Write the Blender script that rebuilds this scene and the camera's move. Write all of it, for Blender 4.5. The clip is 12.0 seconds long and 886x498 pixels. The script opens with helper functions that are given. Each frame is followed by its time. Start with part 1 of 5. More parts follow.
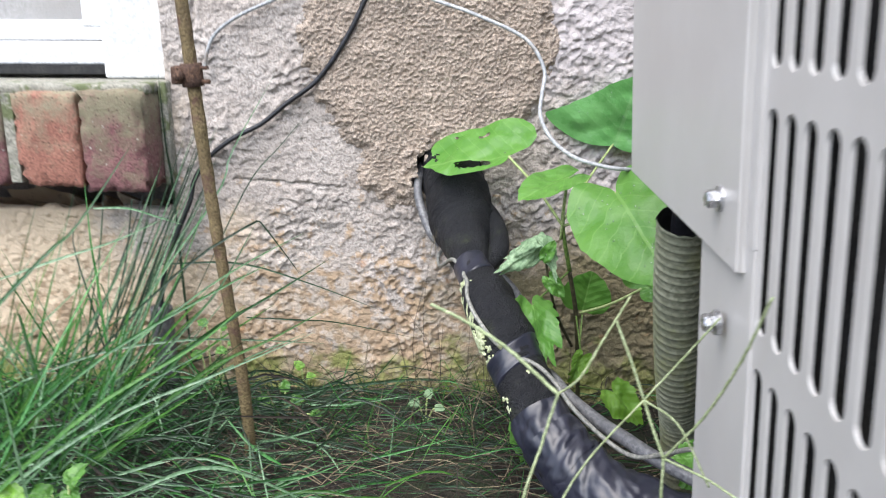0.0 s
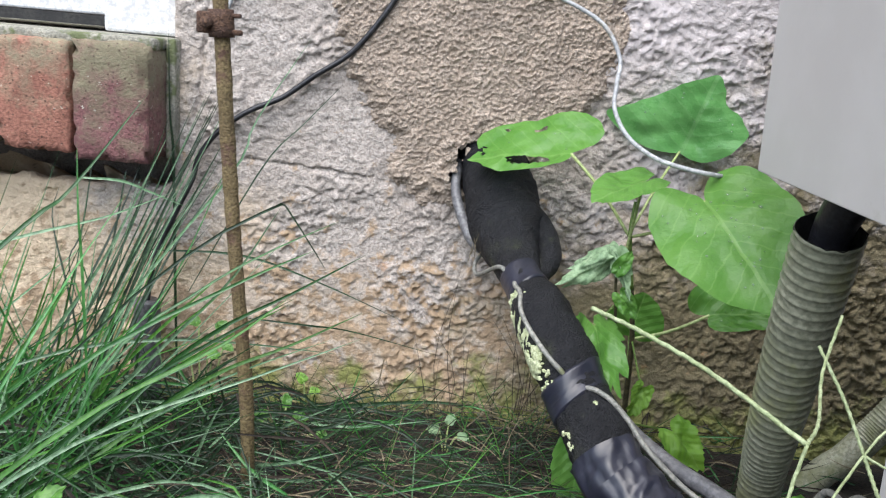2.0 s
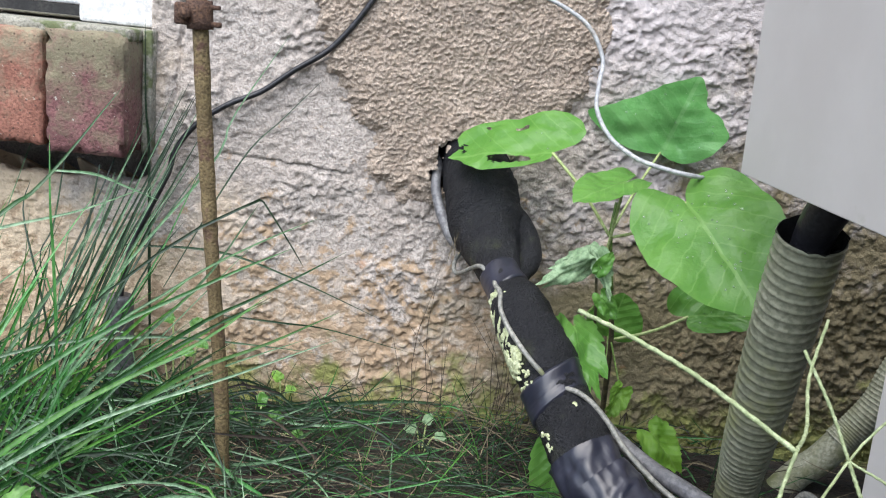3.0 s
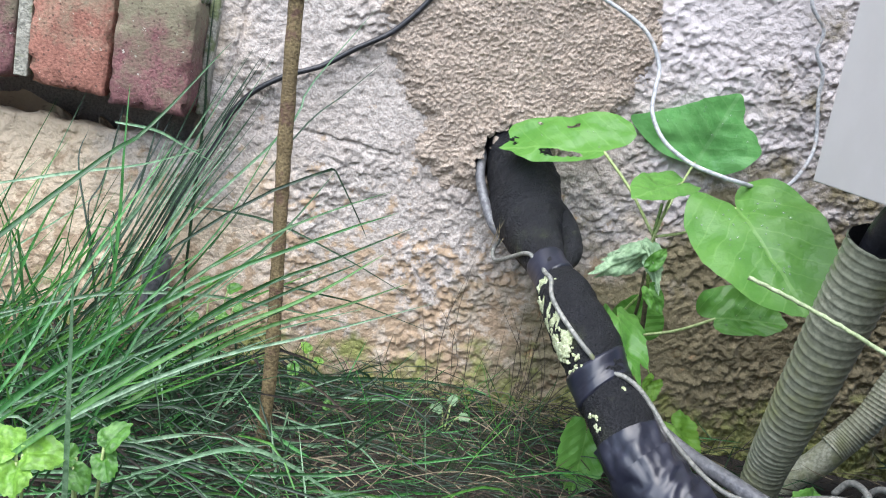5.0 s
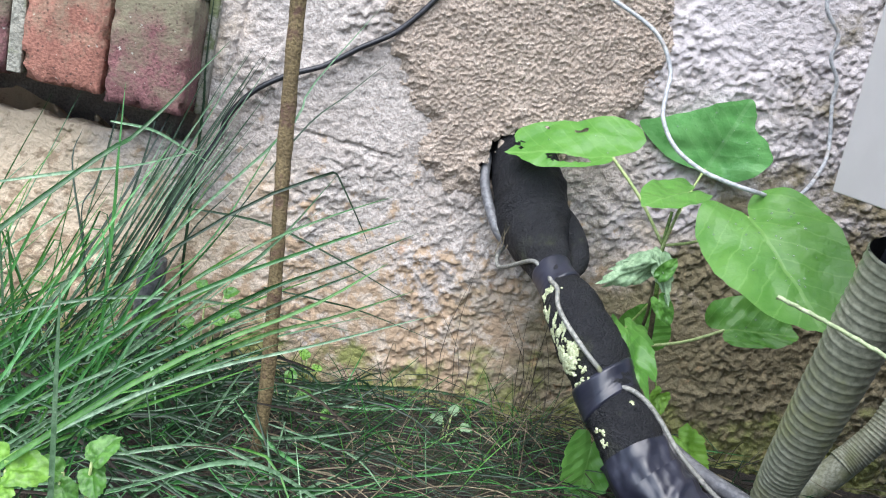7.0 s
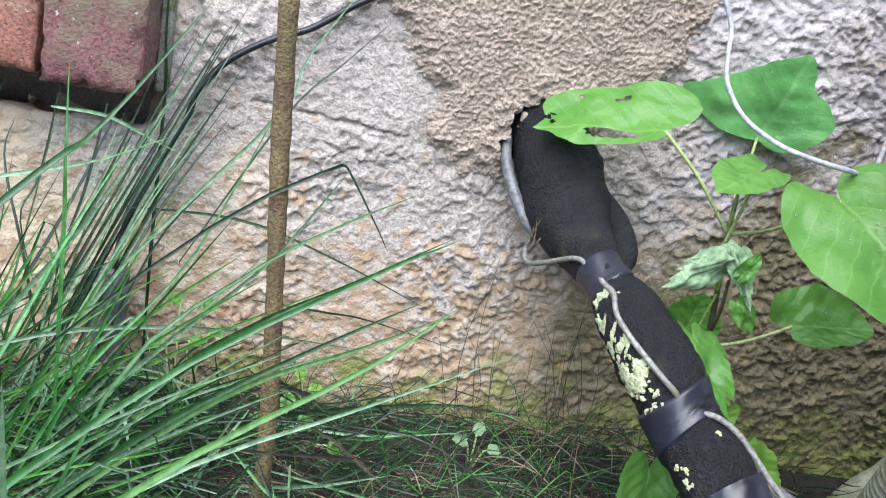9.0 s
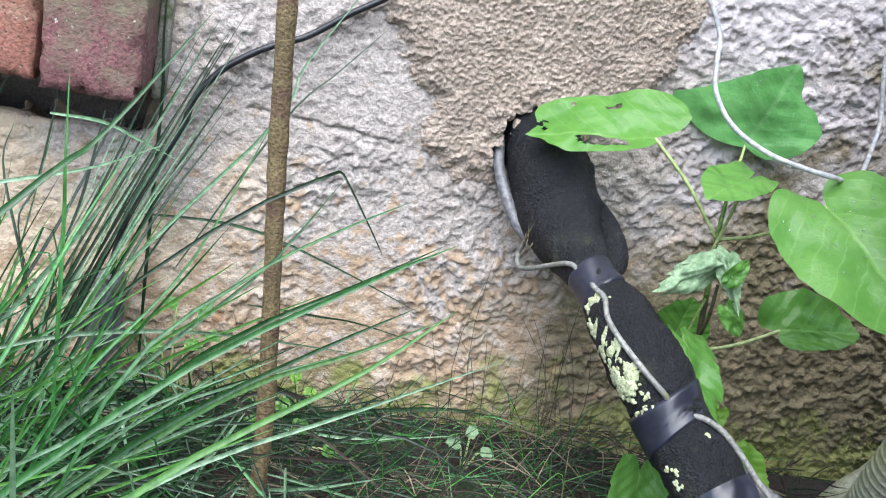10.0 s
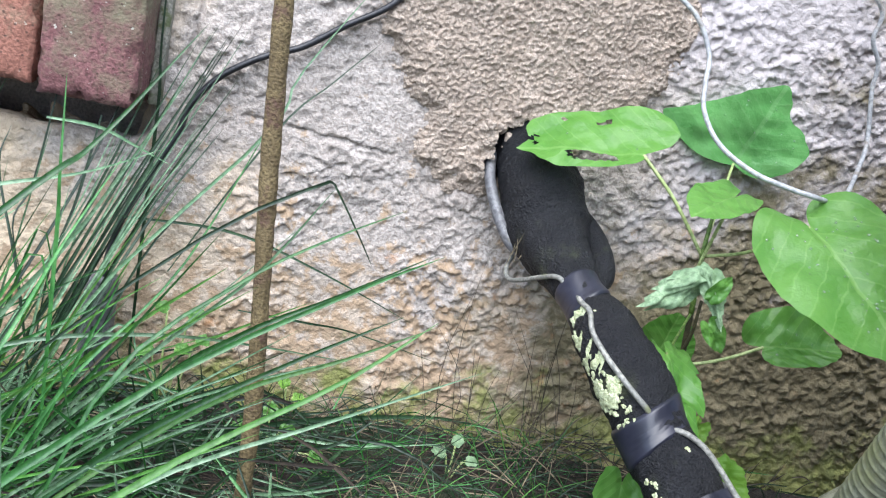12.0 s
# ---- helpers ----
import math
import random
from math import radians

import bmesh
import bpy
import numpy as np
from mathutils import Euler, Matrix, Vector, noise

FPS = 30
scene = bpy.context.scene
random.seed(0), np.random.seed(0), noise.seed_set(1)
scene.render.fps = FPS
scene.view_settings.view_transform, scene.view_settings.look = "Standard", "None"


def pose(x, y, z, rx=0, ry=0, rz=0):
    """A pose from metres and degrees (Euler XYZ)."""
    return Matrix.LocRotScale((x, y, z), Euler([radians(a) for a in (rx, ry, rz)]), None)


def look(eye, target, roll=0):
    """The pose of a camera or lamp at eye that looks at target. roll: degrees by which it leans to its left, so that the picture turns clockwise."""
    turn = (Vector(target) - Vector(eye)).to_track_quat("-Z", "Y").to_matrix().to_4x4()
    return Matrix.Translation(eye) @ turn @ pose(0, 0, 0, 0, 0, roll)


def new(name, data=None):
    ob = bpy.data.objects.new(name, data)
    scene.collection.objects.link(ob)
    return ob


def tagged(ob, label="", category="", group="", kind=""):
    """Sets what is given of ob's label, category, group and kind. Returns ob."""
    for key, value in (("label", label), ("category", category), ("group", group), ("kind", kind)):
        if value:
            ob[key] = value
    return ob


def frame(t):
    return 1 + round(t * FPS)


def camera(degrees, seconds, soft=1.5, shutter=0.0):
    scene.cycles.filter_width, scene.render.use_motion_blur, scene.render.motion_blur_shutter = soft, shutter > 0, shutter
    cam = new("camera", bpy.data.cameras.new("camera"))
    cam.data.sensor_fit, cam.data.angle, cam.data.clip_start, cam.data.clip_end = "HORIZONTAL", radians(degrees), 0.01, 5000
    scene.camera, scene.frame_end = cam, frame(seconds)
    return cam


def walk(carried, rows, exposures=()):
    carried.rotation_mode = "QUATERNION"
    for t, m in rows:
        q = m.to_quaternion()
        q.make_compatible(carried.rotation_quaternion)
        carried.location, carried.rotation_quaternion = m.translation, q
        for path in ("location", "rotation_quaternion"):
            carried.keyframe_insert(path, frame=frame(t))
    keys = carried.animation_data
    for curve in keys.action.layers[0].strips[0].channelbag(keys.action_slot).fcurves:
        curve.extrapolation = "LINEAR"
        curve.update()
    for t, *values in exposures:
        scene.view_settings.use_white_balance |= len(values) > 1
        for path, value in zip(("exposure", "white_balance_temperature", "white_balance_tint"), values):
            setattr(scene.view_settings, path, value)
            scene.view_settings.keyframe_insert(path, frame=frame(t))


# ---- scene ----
cam = camera(55.7, 12.0, 1.1, 0.5)
PATH = [
    (0, (0.111, -0.074, 0.392), (0.064, 1.847, -0.162), 0.2),
    (0.2, (0.088, -0.057, 0.372), (0.112, 1.872, -0.154), 2.4),
    (0.5, (0.077, -0.041, 0.351), (0.11, 1.895, -0.148), 4.9),
    (1, (0.063, -0.025, 0.348), (0.091, 1.91, -0.157), 4.9),
    (1.5, (0.044, 0.0, 0.344), (0.08, 1.935, -0.161), 5.3),
    (2, (0.038, 0.019, 0.347), (0.097, 1.955, -0.152), 5.1),
    (2.5, (0.038, 0.025, 0.348), (0.141, 1.96, -0.149), 5.4),
    (2.7, (0.039, 0.025, 0.348), (0.143, 1.959, -0.15), 5.5),
    (4.3, (-0.025, 0.01, 0.327), (0.216, 1.934, -0.164), 11.4),
    (4.5, (-0.034, 0.005, 0.329), (0.213, 1.93, -0.156), 11.6),
    (5, (-0.05, 0.005, 0.32), (0.206, 1.933, -0.143), 12.0),
    (5.5, (-0.045, 0.007, 0.324), (0.206, 1.939, -0.128), 12.0),
    (6, (-0.047, 0.012, 0.322), (0.202, 1.947, -0.119), 12.6),
    (6.5, (-0.05, 0.018, 0.318), (0.213, 1.949, -0.129), 13.2),
    (7, (-0.052, 0.024, 0.319), (0.207, 1.953, -0.141), 12.7),
    (9, (-0.092, 0.144, 0.311), (0.305, 2.029, -0.226), 11.6),
    (9.5, (-0.095, 0.14, 0.313), (0.316, 2.023, -0.222), 11.6),
    (10, (-0.096, 0.137, 0.313), (0.322, 2.022, -0.209), 11.8),
    (10.5, (-0.096, 0.135, 0.316), (0.324, 2.022, -0.198), 12.2),
    (11, (-0.097, 0.134, 0.319), (0.315, 2.026, -0.181), 12.5),
    (11.5, (-0.097, 0.129, 0.321), (0.314, 2.022, -0.179), 12.7),
    (12, (-0.093, 0.13, 0.318), (0.33, 2.019, -0.186), 13.1),
]
walk(cam, [(t, look(eye, target, roll)) for t, eye, target, roll in PATH],
     [(0, 1.2, 6000, 9), (0.4, 1.0, 6000, 9), (2.7, 1.03, 6000, 8), (4.3, 1.29, 5780, 8), (7.2, 1.28, 5760, 8), (8.8, 1.32, 5720, 8), (12, 1.36, 5700, 8)])

# ---- world, light, exposure ----
world = bpy.data.worlds.new("overcast_sky")
scene.world = world
world.use_nodes = True
wn = world.node_tree
sky = wn.nodes.new("ShaderNodeTexSky")
sky.sky_type = "NISHITA"
sky.sun_disc = False
sky.sun_elevation, sky.sun_rotation = radians(62), radians(210)
sky.air_density, sky.dust_density, sky.ozone_density = 1.0, 4.0, 1.0
wn.links.new(sky.outputs[0], wn.nodes["Background"].inputs[0])
wn.nodes["Background"].inputs[1].default_value = 0.125
sun = new("sun", bpy.data.lights.new("sun", "SUN"))
sun.data.energy, sun.data.angle, sun.data.color = 1.95, radians(75), (1.0, 0.985, 0.96)
sun.matrix_world = look((-0.9, -1.5, 3.6), (0, 0.7, 0.2))


# ---- materials ----
def mat(name, low, high, scale=60.0, rough=0.7, bump=0.3, fine=400.0, mark=None, mark_scale=12.0, mark_cut=(0.55, 0.65), metal=0.0, spread=0.0, stretch=(1, 1, 1), transmission=0.0, coat=0.0, depth=0.002):
    """Base colour between low and high by coarse noise, grain by fine noise, and marks (stains) of a third colour."""
    m = bpy.data.materials.new(name)
    m.use_nodes = True
    nt = m.node_tree
    b = nt.nodes["Principled BSDF"]
    co = nt.nodes.new("ShaderNodeTexCoord")
    mp = nt.nodes.new("ShaderNodeMapping")
    mp.inputs["Scale"].default_value = stretch
    nt.links.new(co.outputs["Object"], mp.inputs[0])

    def noise_node(sc, detail=5.0, r=0.6):
        n = nt.nodes.new("ShaderNodeTexNoise")
        n.inputs["Scale"].default_value, n.inputs["Detail"].default_value, n.inputs["Roughness"].default_value = sc, detail, r
        nt.links.new(mp.outputs[0], n.inputs["Vector"])
        return n.outputs["Fac"]

    def ramp(src, a, c):
        r = nt.nodes.new("ShaderNodeMapRange")
        r.interpolation_type = "SMOOTHSTEP"
        r.inputs[1].default_value, r.inputs[2].default_value = a, c
        nt.links.new(src, r.inputs[0])
        return r.outputs[0]

    def mix(fac, a, c):
        x = nt.nodes.new("ShaderNodeMix")
        x.data_type = "RGBA"
        nt.links.new(fac, x.inputs[0])
        for k, v in ((6, a), (7, c)):
            if isinstance(v, tuple):
                x.inputs[k].default_value = (*v, 1)
            else:
                nt.links.new(v, x.inputs[k])
        return x.outputs[2]

    f1, f2 = noise_node(scale), noise_node(fine, 3.0)
    col = mix(ramp(f1, 0.32, 0.68), low, high)
    dark = tuple(0.72 * c for c in low)
    col = mix(ramp(f2, 0.62, 0.35), col, dark) if bump > 0.05 else col
    if mark:
        col = mix(ramp(noise_node(mark_scale, 6.0, 0.65), *mark_cut), col, mark)
    if spread:
        oi = nt.nodes.new("ShaderNodeObjectInfo")
        geo = nt.nodes.new("ShaderNodeNewGeometry")
        add = nt.nodes.new("ShaderNodeMath")
        add.operation = "ADD"
        nt.links.new(oi.outputs["Random"], add.inputs[0])
        nt.links.new(geo.outputs["Random Per Island"], add.inputs[1])
        fr = nt.nodes.new("ShaderNodeMath")
        fr.operation = "FRACT"
        nt.links.new(add.outputs[0], fr.inputs[0])
        hs = nt.nodes.new("ShaderNodeHueSaturation")
        vv = nt.nodes.new("ShaderNodeMapRange")
        vv.inputs[3].default_value, vv.inputs[4].default_value = 1 - spread, 1 + spread
        nt.links.new(fr.outputs[0], vv.inputs[0])
        nt.links.new(vv.outputs[0], hs.inputs["Value"])
        nt.links.new(col, hs.inputs["Color"])
        col = hs.outputs[0]
    nt.links.new(col, b.inputs["Base Color"])
    rr = nt.nodes.new("ShaderNodeMapRange")
    rr.inputs[3].default_value, rr.inputs[4].default_value = max(0.02, rough - 0.12), min(1, rough + 0.12)
    nt.links.new(f1, rr.inputs[0])
    nt.links.new(rr.outputs[0], b.inputs["Roughness"])
    b.inputs["Metallic"].default_value = metal
    b.inputs["Coat Weight"].default_value = coat
    if bump:
        bp = nt.nodes.new("ShaderNodeBump")
        bp.inputs["Strength"].default_value, bp.inputs["Distance"].default_value = bump, depth
        nt.links.new(f2, bp.inputs["Height"])
        nt.links.new(bp.outputs[0], b.inputs["Normal"])
    if transmission:
        tr = nt.nodes.new("ShaderNodeBsdfTranslucent")
        nt.links.new(col, tr.inputs[0])
        ms = nt.nodes.new("ShaderNodeMixShader")
        ms.inputs[0].default_value = transmission
        nt.links.new(b.outputs[0], ms.inputs[1])
        nt.links.new(tr.outputs[0], ms.inputs[2])
        nt.links.new(ms.outputs[0], nt.nodes["Material Output"].inputs[0])
    return m


M = {
    "patch": mat("sandy_mortar", (0.445, 0.36, 0.285), (0.56, 0.468, 0.385), 70, 0.92, 0.8, 620, (0.33, 0.275, 0.23), 15, (0.56, 0.74), depth=0.003),
    "soil": mat("damp_soil", (0.013, 0.0095, 0.0068), (0.038, 0.027, 0.018), 45, 0.95, 0.8, 300, (0.02, 0.028, 0.01), 9, (0.5, 0.6), depth=0.004),
    "brick": mat("red_brick", (0.285, 0.122, 0.085), (0.385, 0.178, 0.125), 28, 0.85, 0.6, 420, (0.52, 0.47, 0.38), 210, (0.655, 0.68)),
    "brick_dark": mat("purple_brick", (0.17, 0.073, 0.073), (0.25, 0.118, 0.115), 28, 0.85, 0.6, 420, (0.55, 0.51, 0.44), 200, (0.645, 0.67)),
    "mortar": mat("old_mortar", (0.27, 0.26, 0.21), (0.42, 0.40, 0.33), 60, 0.95, 0.8, 380, (0.13, 0.15, 0.07), 40, (0.52, 0.62)),
    "white": mat("white_paint", (0.74, 0.74, 0.74), (0.83, 0.83, 0.82), 30, 0.45, 0.1, 250, (0.55, 0.55, 0.52), 90, (0.68, 0.74)),
    # Black that stands in for shade in the frame gap and conduit mouth.
    "gasket": mat("black_gap_shade", (0.015, 0.015, 0.015), (0.04, 0.038, 0.035), 60, 0.7, 0.2),
    "rust": mat("rusty_rod", (0.14, 0.10, 0.045), (0.255, 0.195, 0.09), 60, 0.8, 0.9, 520, (0.11, 0.06, 0.042), 30, (0.54, 0.64)),
    "rust_dark": mat("rusted_clamp", (0.075, 0.04, 0.028), (0.15, 0.085, 0.05), 90, 0.85, 0.9, 600),
    "foam": mat("black_foam_rubber", (0.0055, 0.006, 0.0085), (0.014, 0.0145, 0.018), 40, 0.56, 0.9, 600, (0.04, 0.045, 0.023), 26, (0.55, 0.72), depth=0.003),
    "tape": mat("black_vinyl_tape", (0.011, 0.012, 0.021), (0.022, 0.023, 0.038), 50, 0.38, 0.05, 110, (0.034, 0.035, 0.048), 50, (0.62, 0.75), coat=0.15, depth=0.001),
    "lichen": mat("pale_green_flakes", (0.50, 0.55, 0.30), (0.66, 0.70, 0.47), 200, 0.9, 0.8, 500),
    "grey_cable": mat("grey_cable_jacket", (0.20, 0.20, 0.18), (0.34, 0.33, 0.29), 60, 0.5, 0.3, 400, (0.16, 0.17, 0.09), 50, (0.6, 0.7)),
    "tube": mat("dull_grey_tube", (0.11, 0.11, 0.118), (0.20, 0.20, 0.205), 60, 0.42, 0.3, 300, (0.07, 0.06, 0.045), 40, (0.58, 0.7)),
    "white_wire": mat("white_wire_jacket", (0.37, 0.38, 0.39), (0.52, 0.53, 0.53), 40, 0.45, 0.15, 300, (0.20, 0.16, 0.12), 20, (0.57, 0.68)),
    "black_cable": mat("black_cable_jacket", (0.014, 0.014, 0.017), (0.03, 0.03, 0.036), 60, 0.4, 0.2),
    "conduit": mat("weathered_grey_conduit", (0.225, 0.235, 0.165), (0.335, 0.34, 0.255), 24, 0.4, 0.2, 300, (0.225, 0.235, 0.115), 14, (0.46, 0.62)),
    "conduit_pale": mat("mossy_pale_conduit", (0.33, 0.335, 0.235), (0.48, 0.475, 0.36), 26, 0.55, 0.25, 300, (0.20, 0.215, 0.10), 20, (0.50, 0.66)),
    "steel": mat("painted_grey_steel", (0.49, 0.475, 0.46), (0.53, 0.515, 0.50), 18, 0.42, 0.04, 500, (0.46, 0.45, 0.42), 35, (0.66, 0.76), depth=0.0006),
    # Near-black for the coil and for the shade inside the condenser casing.
    "coil": mat("coil_and_shade_black", (0.008, 0.008, 0.008), (0.03, 0.028, 0.026), 90, 0.6, 0.6, 400),
    "bolt": mat("zinc_bolt", (0.55, 0.55, 0.56), (0.7, 0.7, 0.72), 120, 0.28, 0.3, 500, (0.35, 0.32, 0.28), 90, (0.6, 0.7), metal=0.9),
    "stem": mat("green_stem", (0.10, 0.17, 0.03), (0.18, 0.27, 0.06), 60, 0.5, 0.2, 300),
    "stem_brown": mat("brown_stem", (0.05, 0.045, 0.02), (0.10, 0.085, 0.04), 60, 0.7, 0.3, 300),
    "petiole": mat("pale_petiole", (0.34, 0.42, 0.15), (0.46, 0.53, 0.24), 60, 0.5, 0.1),
}


def stucco_material():
    """Dashed lime stucco: pinkish grey, peach where the paint has worn, green growth in blotches, stain and painted
    shade at low right.
    """
    m = mat("dashed_stucco", (0.475, 0.415, 0.368), (0.585, 0.53, 0.485), 16, 0.93, 0.85, 430, depth=0.0022)
    nt = m.node_tree
    b = nt.nodes["Principled BSDF"]
    col = b.inputs["Base Color"].links[0].from_socket
    co = nt.nodes["Texture Coordinate"]
    sep = nt.nodes.new("ShaderNodeSeparateXYZ")
    nt.links.new(co.outputs["Object"], sep.inputs[0])

    def blotch(sc, lo, hi, zlo, zhi, colour, axis=2, pull=0.22, below=None, above=None):
        nonlocal col
        n = nt.nodes.new("ShaderNodeTexNoise")
        n.inputs["Scale"].default_value, n.inputs["Detail"].default_value, n.inputs["Roughness"].default_value = sc, 7, 0.65
        nt.links.new(co.outputs["Object"], n.inputs["Vector"])
        z = nt.nodes.new("ShaderNodeMapRange")
        z.inputs[1].default_value, z.inputs[2].default_value, z.inputs[3].default_value, z.inputs[4].default_value = zlo, zhi, pull, -pull
        nt.links.new(sep.outputs[axis], z.inputs[0])
        a = nt.nodes.new("ShaderNodeMath")
        nt.links.new(n.outputs["Fac"], a.inputs[0])
        nt.links.new(z.outputs[0], a.inputs[1])
        src = a.outputs[0]
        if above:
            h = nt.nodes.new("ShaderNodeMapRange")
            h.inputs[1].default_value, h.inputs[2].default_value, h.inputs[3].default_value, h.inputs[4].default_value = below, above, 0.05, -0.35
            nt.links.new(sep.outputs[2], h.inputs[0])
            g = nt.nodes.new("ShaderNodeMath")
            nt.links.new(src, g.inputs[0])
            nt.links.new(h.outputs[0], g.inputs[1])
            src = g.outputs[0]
        r = nt.nodes.new("ShaderNodeMapRange")
        r.interpolation_type = "SMOOTHSTEP"
        r.inputs[1].default_value, r.inputs[2].default_value = lo, hi
        nt.links.new(src, r.inputs[0])
        x = nt.nodes.new("ShaderNodeMix")
        x.data_type = "RGBA"
        nt.links.new(r.outputs[0], x.inputs[0])
        nt.links.new(col, x.inputs[6])
        x.inputs[7].default_value = (*colour, 1)
        col = x.outputs[2]

    blotch(8, 0.42, 0.62, 0.28, 0.08, (0.535, 0.488, 0.48), 0, 0.25)
    blotch(11, 0.50, 0.74, 0.02, 0.34, (0.56, 0.46, 0.36))
    blotch(9, 0.46, 0.70, -0.33, 0.04, (0.71, 0.565, 0.40), 0, 0.3)
    blotch(60, 0.56, 0.68, 0.0, 0.40, (0.44, 0.32, 0.21))
    blotch(30, 0.54, 0.74, -0.12, 0.26, (0.34, 0.285, 0.20))
    # Low right: olive-brown stain, with shade by weed and condenser painted in.
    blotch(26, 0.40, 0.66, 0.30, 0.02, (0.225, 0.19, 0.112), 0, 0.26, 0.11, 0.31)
    blotch(34, 0.66, 0.82, 0.02, 0.30, (0.46, 0.25, 0.12), 2, 0.10)
    blotch(24, 0.50, 0.68, -0.02, 0.11, (0.27, 0.28, 0.09))
    nt.links.new(col, b.inputs["Base Color"])
    return m


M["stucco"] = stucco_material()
M["foam"].node_tree.nodes["Principled BSDF"].inputs["Specular IOR Level"].default_value = 0.38
M["plain_stucco"] = mat("plain_stucco", (0.495, 0.42, 0.37), (0.60, 0.53, 0.485), 16, 0.93, 0.85, 430, (0.44, 0.38, 0.31), 5, (0.5, 0.7), depth=0.0022)


def moss_on(m, colour, cut):
    """Specks of olive moss, thickest along the brick's upper edge where water stands."""
    nt = m.node_tree
    b = nt.nodes["Principled BSDF"]
    co = nt.nodes["Texture Coordinate"]
    sep = nt.nodes.new("ShaderNodeSeparateXYZ")
    nt.links.new(co.outputs["Object"], sep.inputs[0])
    n = nt.nodes.new("ShaderNodeTexNoise")
    n.inputs["Scale"].default_value, n.inputs["Detail"].default_value, n.inputs["Roughness"].default_value = 42, 8, 0.72
    nt.links.new(co.outputs["Object"], n.inputs["Vector"])
    z = nt.nodes.new("ShaderNodeMapRange")
    z.inputs[1].default_value, z.inputs[2].default_value, z.inputs[3].default_value, z.inputs[4].default_value = 0.0, 0.085, -0.15, 0.12
    nt.links.new(sep.outputs[2], z.inputs[0])
    a = nt.nodes.new("ShaderNodeMath")
    nt.links.new(n.outputs["Fac"], a.inputs[0])
    nt.links.new(z.outputs[0], a.inputs[1])
    r = nt.nodes.new("ShaderNodeMapRange")
    r.inputs[1].default_value, r.inputs[2].default_value, r.inputs[4].default_value = cut - 0.06, cut + 0.20, 0.85
    nt.links.new(a.outputs[0], r.inputs[0])
    x = nt.nodes.new("ShaderNodeMix")
    x.data_type = "RGBA"
    nt.links.new(r.outputs[0], x.inputs[0])
    nt.links.new(b.inputs["Base Color"].links[0].from_socket, x.inputs[6])
    x.inputs[7].default_value = (*colour, 1)
    vo = nt.nodes.new("ShaderNodeTexVoronoi")
    vo.inputs["Scale"].default_value = 210
    nt.links.new(co.outputs["Object"], vo.inputs["Vector"])
    pin = nt.nodes.new("ShaderNodeMapRange")
    pin.inputs[1].default_value, pin.inputs[2].default_value, pin.inputs[3].default_value, pin.inputs[4].default_value = 0.14, 0.22, 0.75, 0.0
    nt.links.new(vo.outputs["Distance"], pin.inputs[0])
    y = nt.nodes.new("ShaderNodeMix")
    y.data_type = "RGBA"
    nt.links.new(pin.outputs[0], y.inputs[0])
    nt.links.new(x.outputs[2], y.inputs[6])
    y.inputs[7].default_value = (0.07, 0.04, 0.03, 1)
    nt.links.new(y.outputs[2], b.inputs["Base Color"])


moss_on(M["brick"], (0.25, 0.24, 0.155), 0.52)
moss_on(M["brick_dark"], (0.20, 0.19, 0.115), 0.44)


# ---- building helpers ----
def link(name, verts, faces, material, parent=None, label="", smooth=True, origin=None):
    """One mesh object; verts are places in the world (or in the parent's frame if it is turned)."""
    o = Vector(origin) if origin is not None else Vector((0, 0, 0))
    me = bpy.data.meshes.new(name)
    me.from_pydata([tuple(Vector(v) - o) for v in verts], [], faces)
    me.polygons.foreach_set("use_smooth", [smooth] * len(me.polygons))
    if material:
        me.materials.append(M[material] if isinstance(material, str) else material)
    me.update()
    ob = new(name, me)
    if parent:
        ob.parent = parent
    ob.location = o
    if label:
        ob["label"] = label
    return ob


def empty(name, at=(0, 0, 0)):
    e = new(name)
    e.location = at
    e.empty_display_size = 0.02
    return e


def box(x0, x1, y0, y1, z0, z1, bev=0.0):
    """Verts and faces of a box with bevelled edges."""
    bm = bmesh.new()
    bmesh.ops.create_cube(bm, size=1.0)
    for v in bm.verts:
        v.co = Vector((x0 + (v.co.x + 0.5) * (x1 - x0), y0 + (v.co.y + 0.5) * (y1 - y0), z0 + (v.co.z + 0.5) * (z1 - z0)))
    if bev:
        bmesh.ops.bevel(bm, geom=list(bm.edges), offset=bev, segments=2, profile=0.5, affect="EDGES")
    bm.verts.index_update()
    out = [v.co.copy() for v in bm.verts], [[v.index for v in f.verts] for f in bm.faces]
    bm.free()
    return out


def joined(*shapes):
    verts, faces = [], []
    for v, f in shapes:
        n = len(verts)
        verts += list(v)
        faces += [[i + n for i in q] for q in f]
    return verts, faces


def smooth_path(points, n):
    """Catmull-Rom through rows of numbers, n samples."""
    p = np.array(points, float)
    p = np.vstack([2 * p[0] - p[1], p, 2 * p[-1] - p[-2]])
    out = []
    for u in np.linspace(0, len(points) - 1, n):
        i = min(int(u), len(points) - 2)
        t = u - i
        a, b, c, d = p[i:i + 4]
        out.append(0.5 * (2 * b + (c - a) * t + (2 * a - 5 * b + 4 * c - d) * t * t + (3 * b - a - 3 * c + d) * t ** 3))
    return np.array(out)


def frames_along(c):
    tan = np.gradient(c, axis=0)
    tan /= np.linalg.norm(tan, axis=1)[:, None]
    n = np.cross(tan[0], (0.3, 0.5, 0.8))
    ns = []
    for t in tan:
        n = n - t * (n @ t)
        n /= np.linalg.norm(n)
        ns.append(n.copy())
    ns = np.array(ns)
    return tan, ns, np.cross(tan, ns)


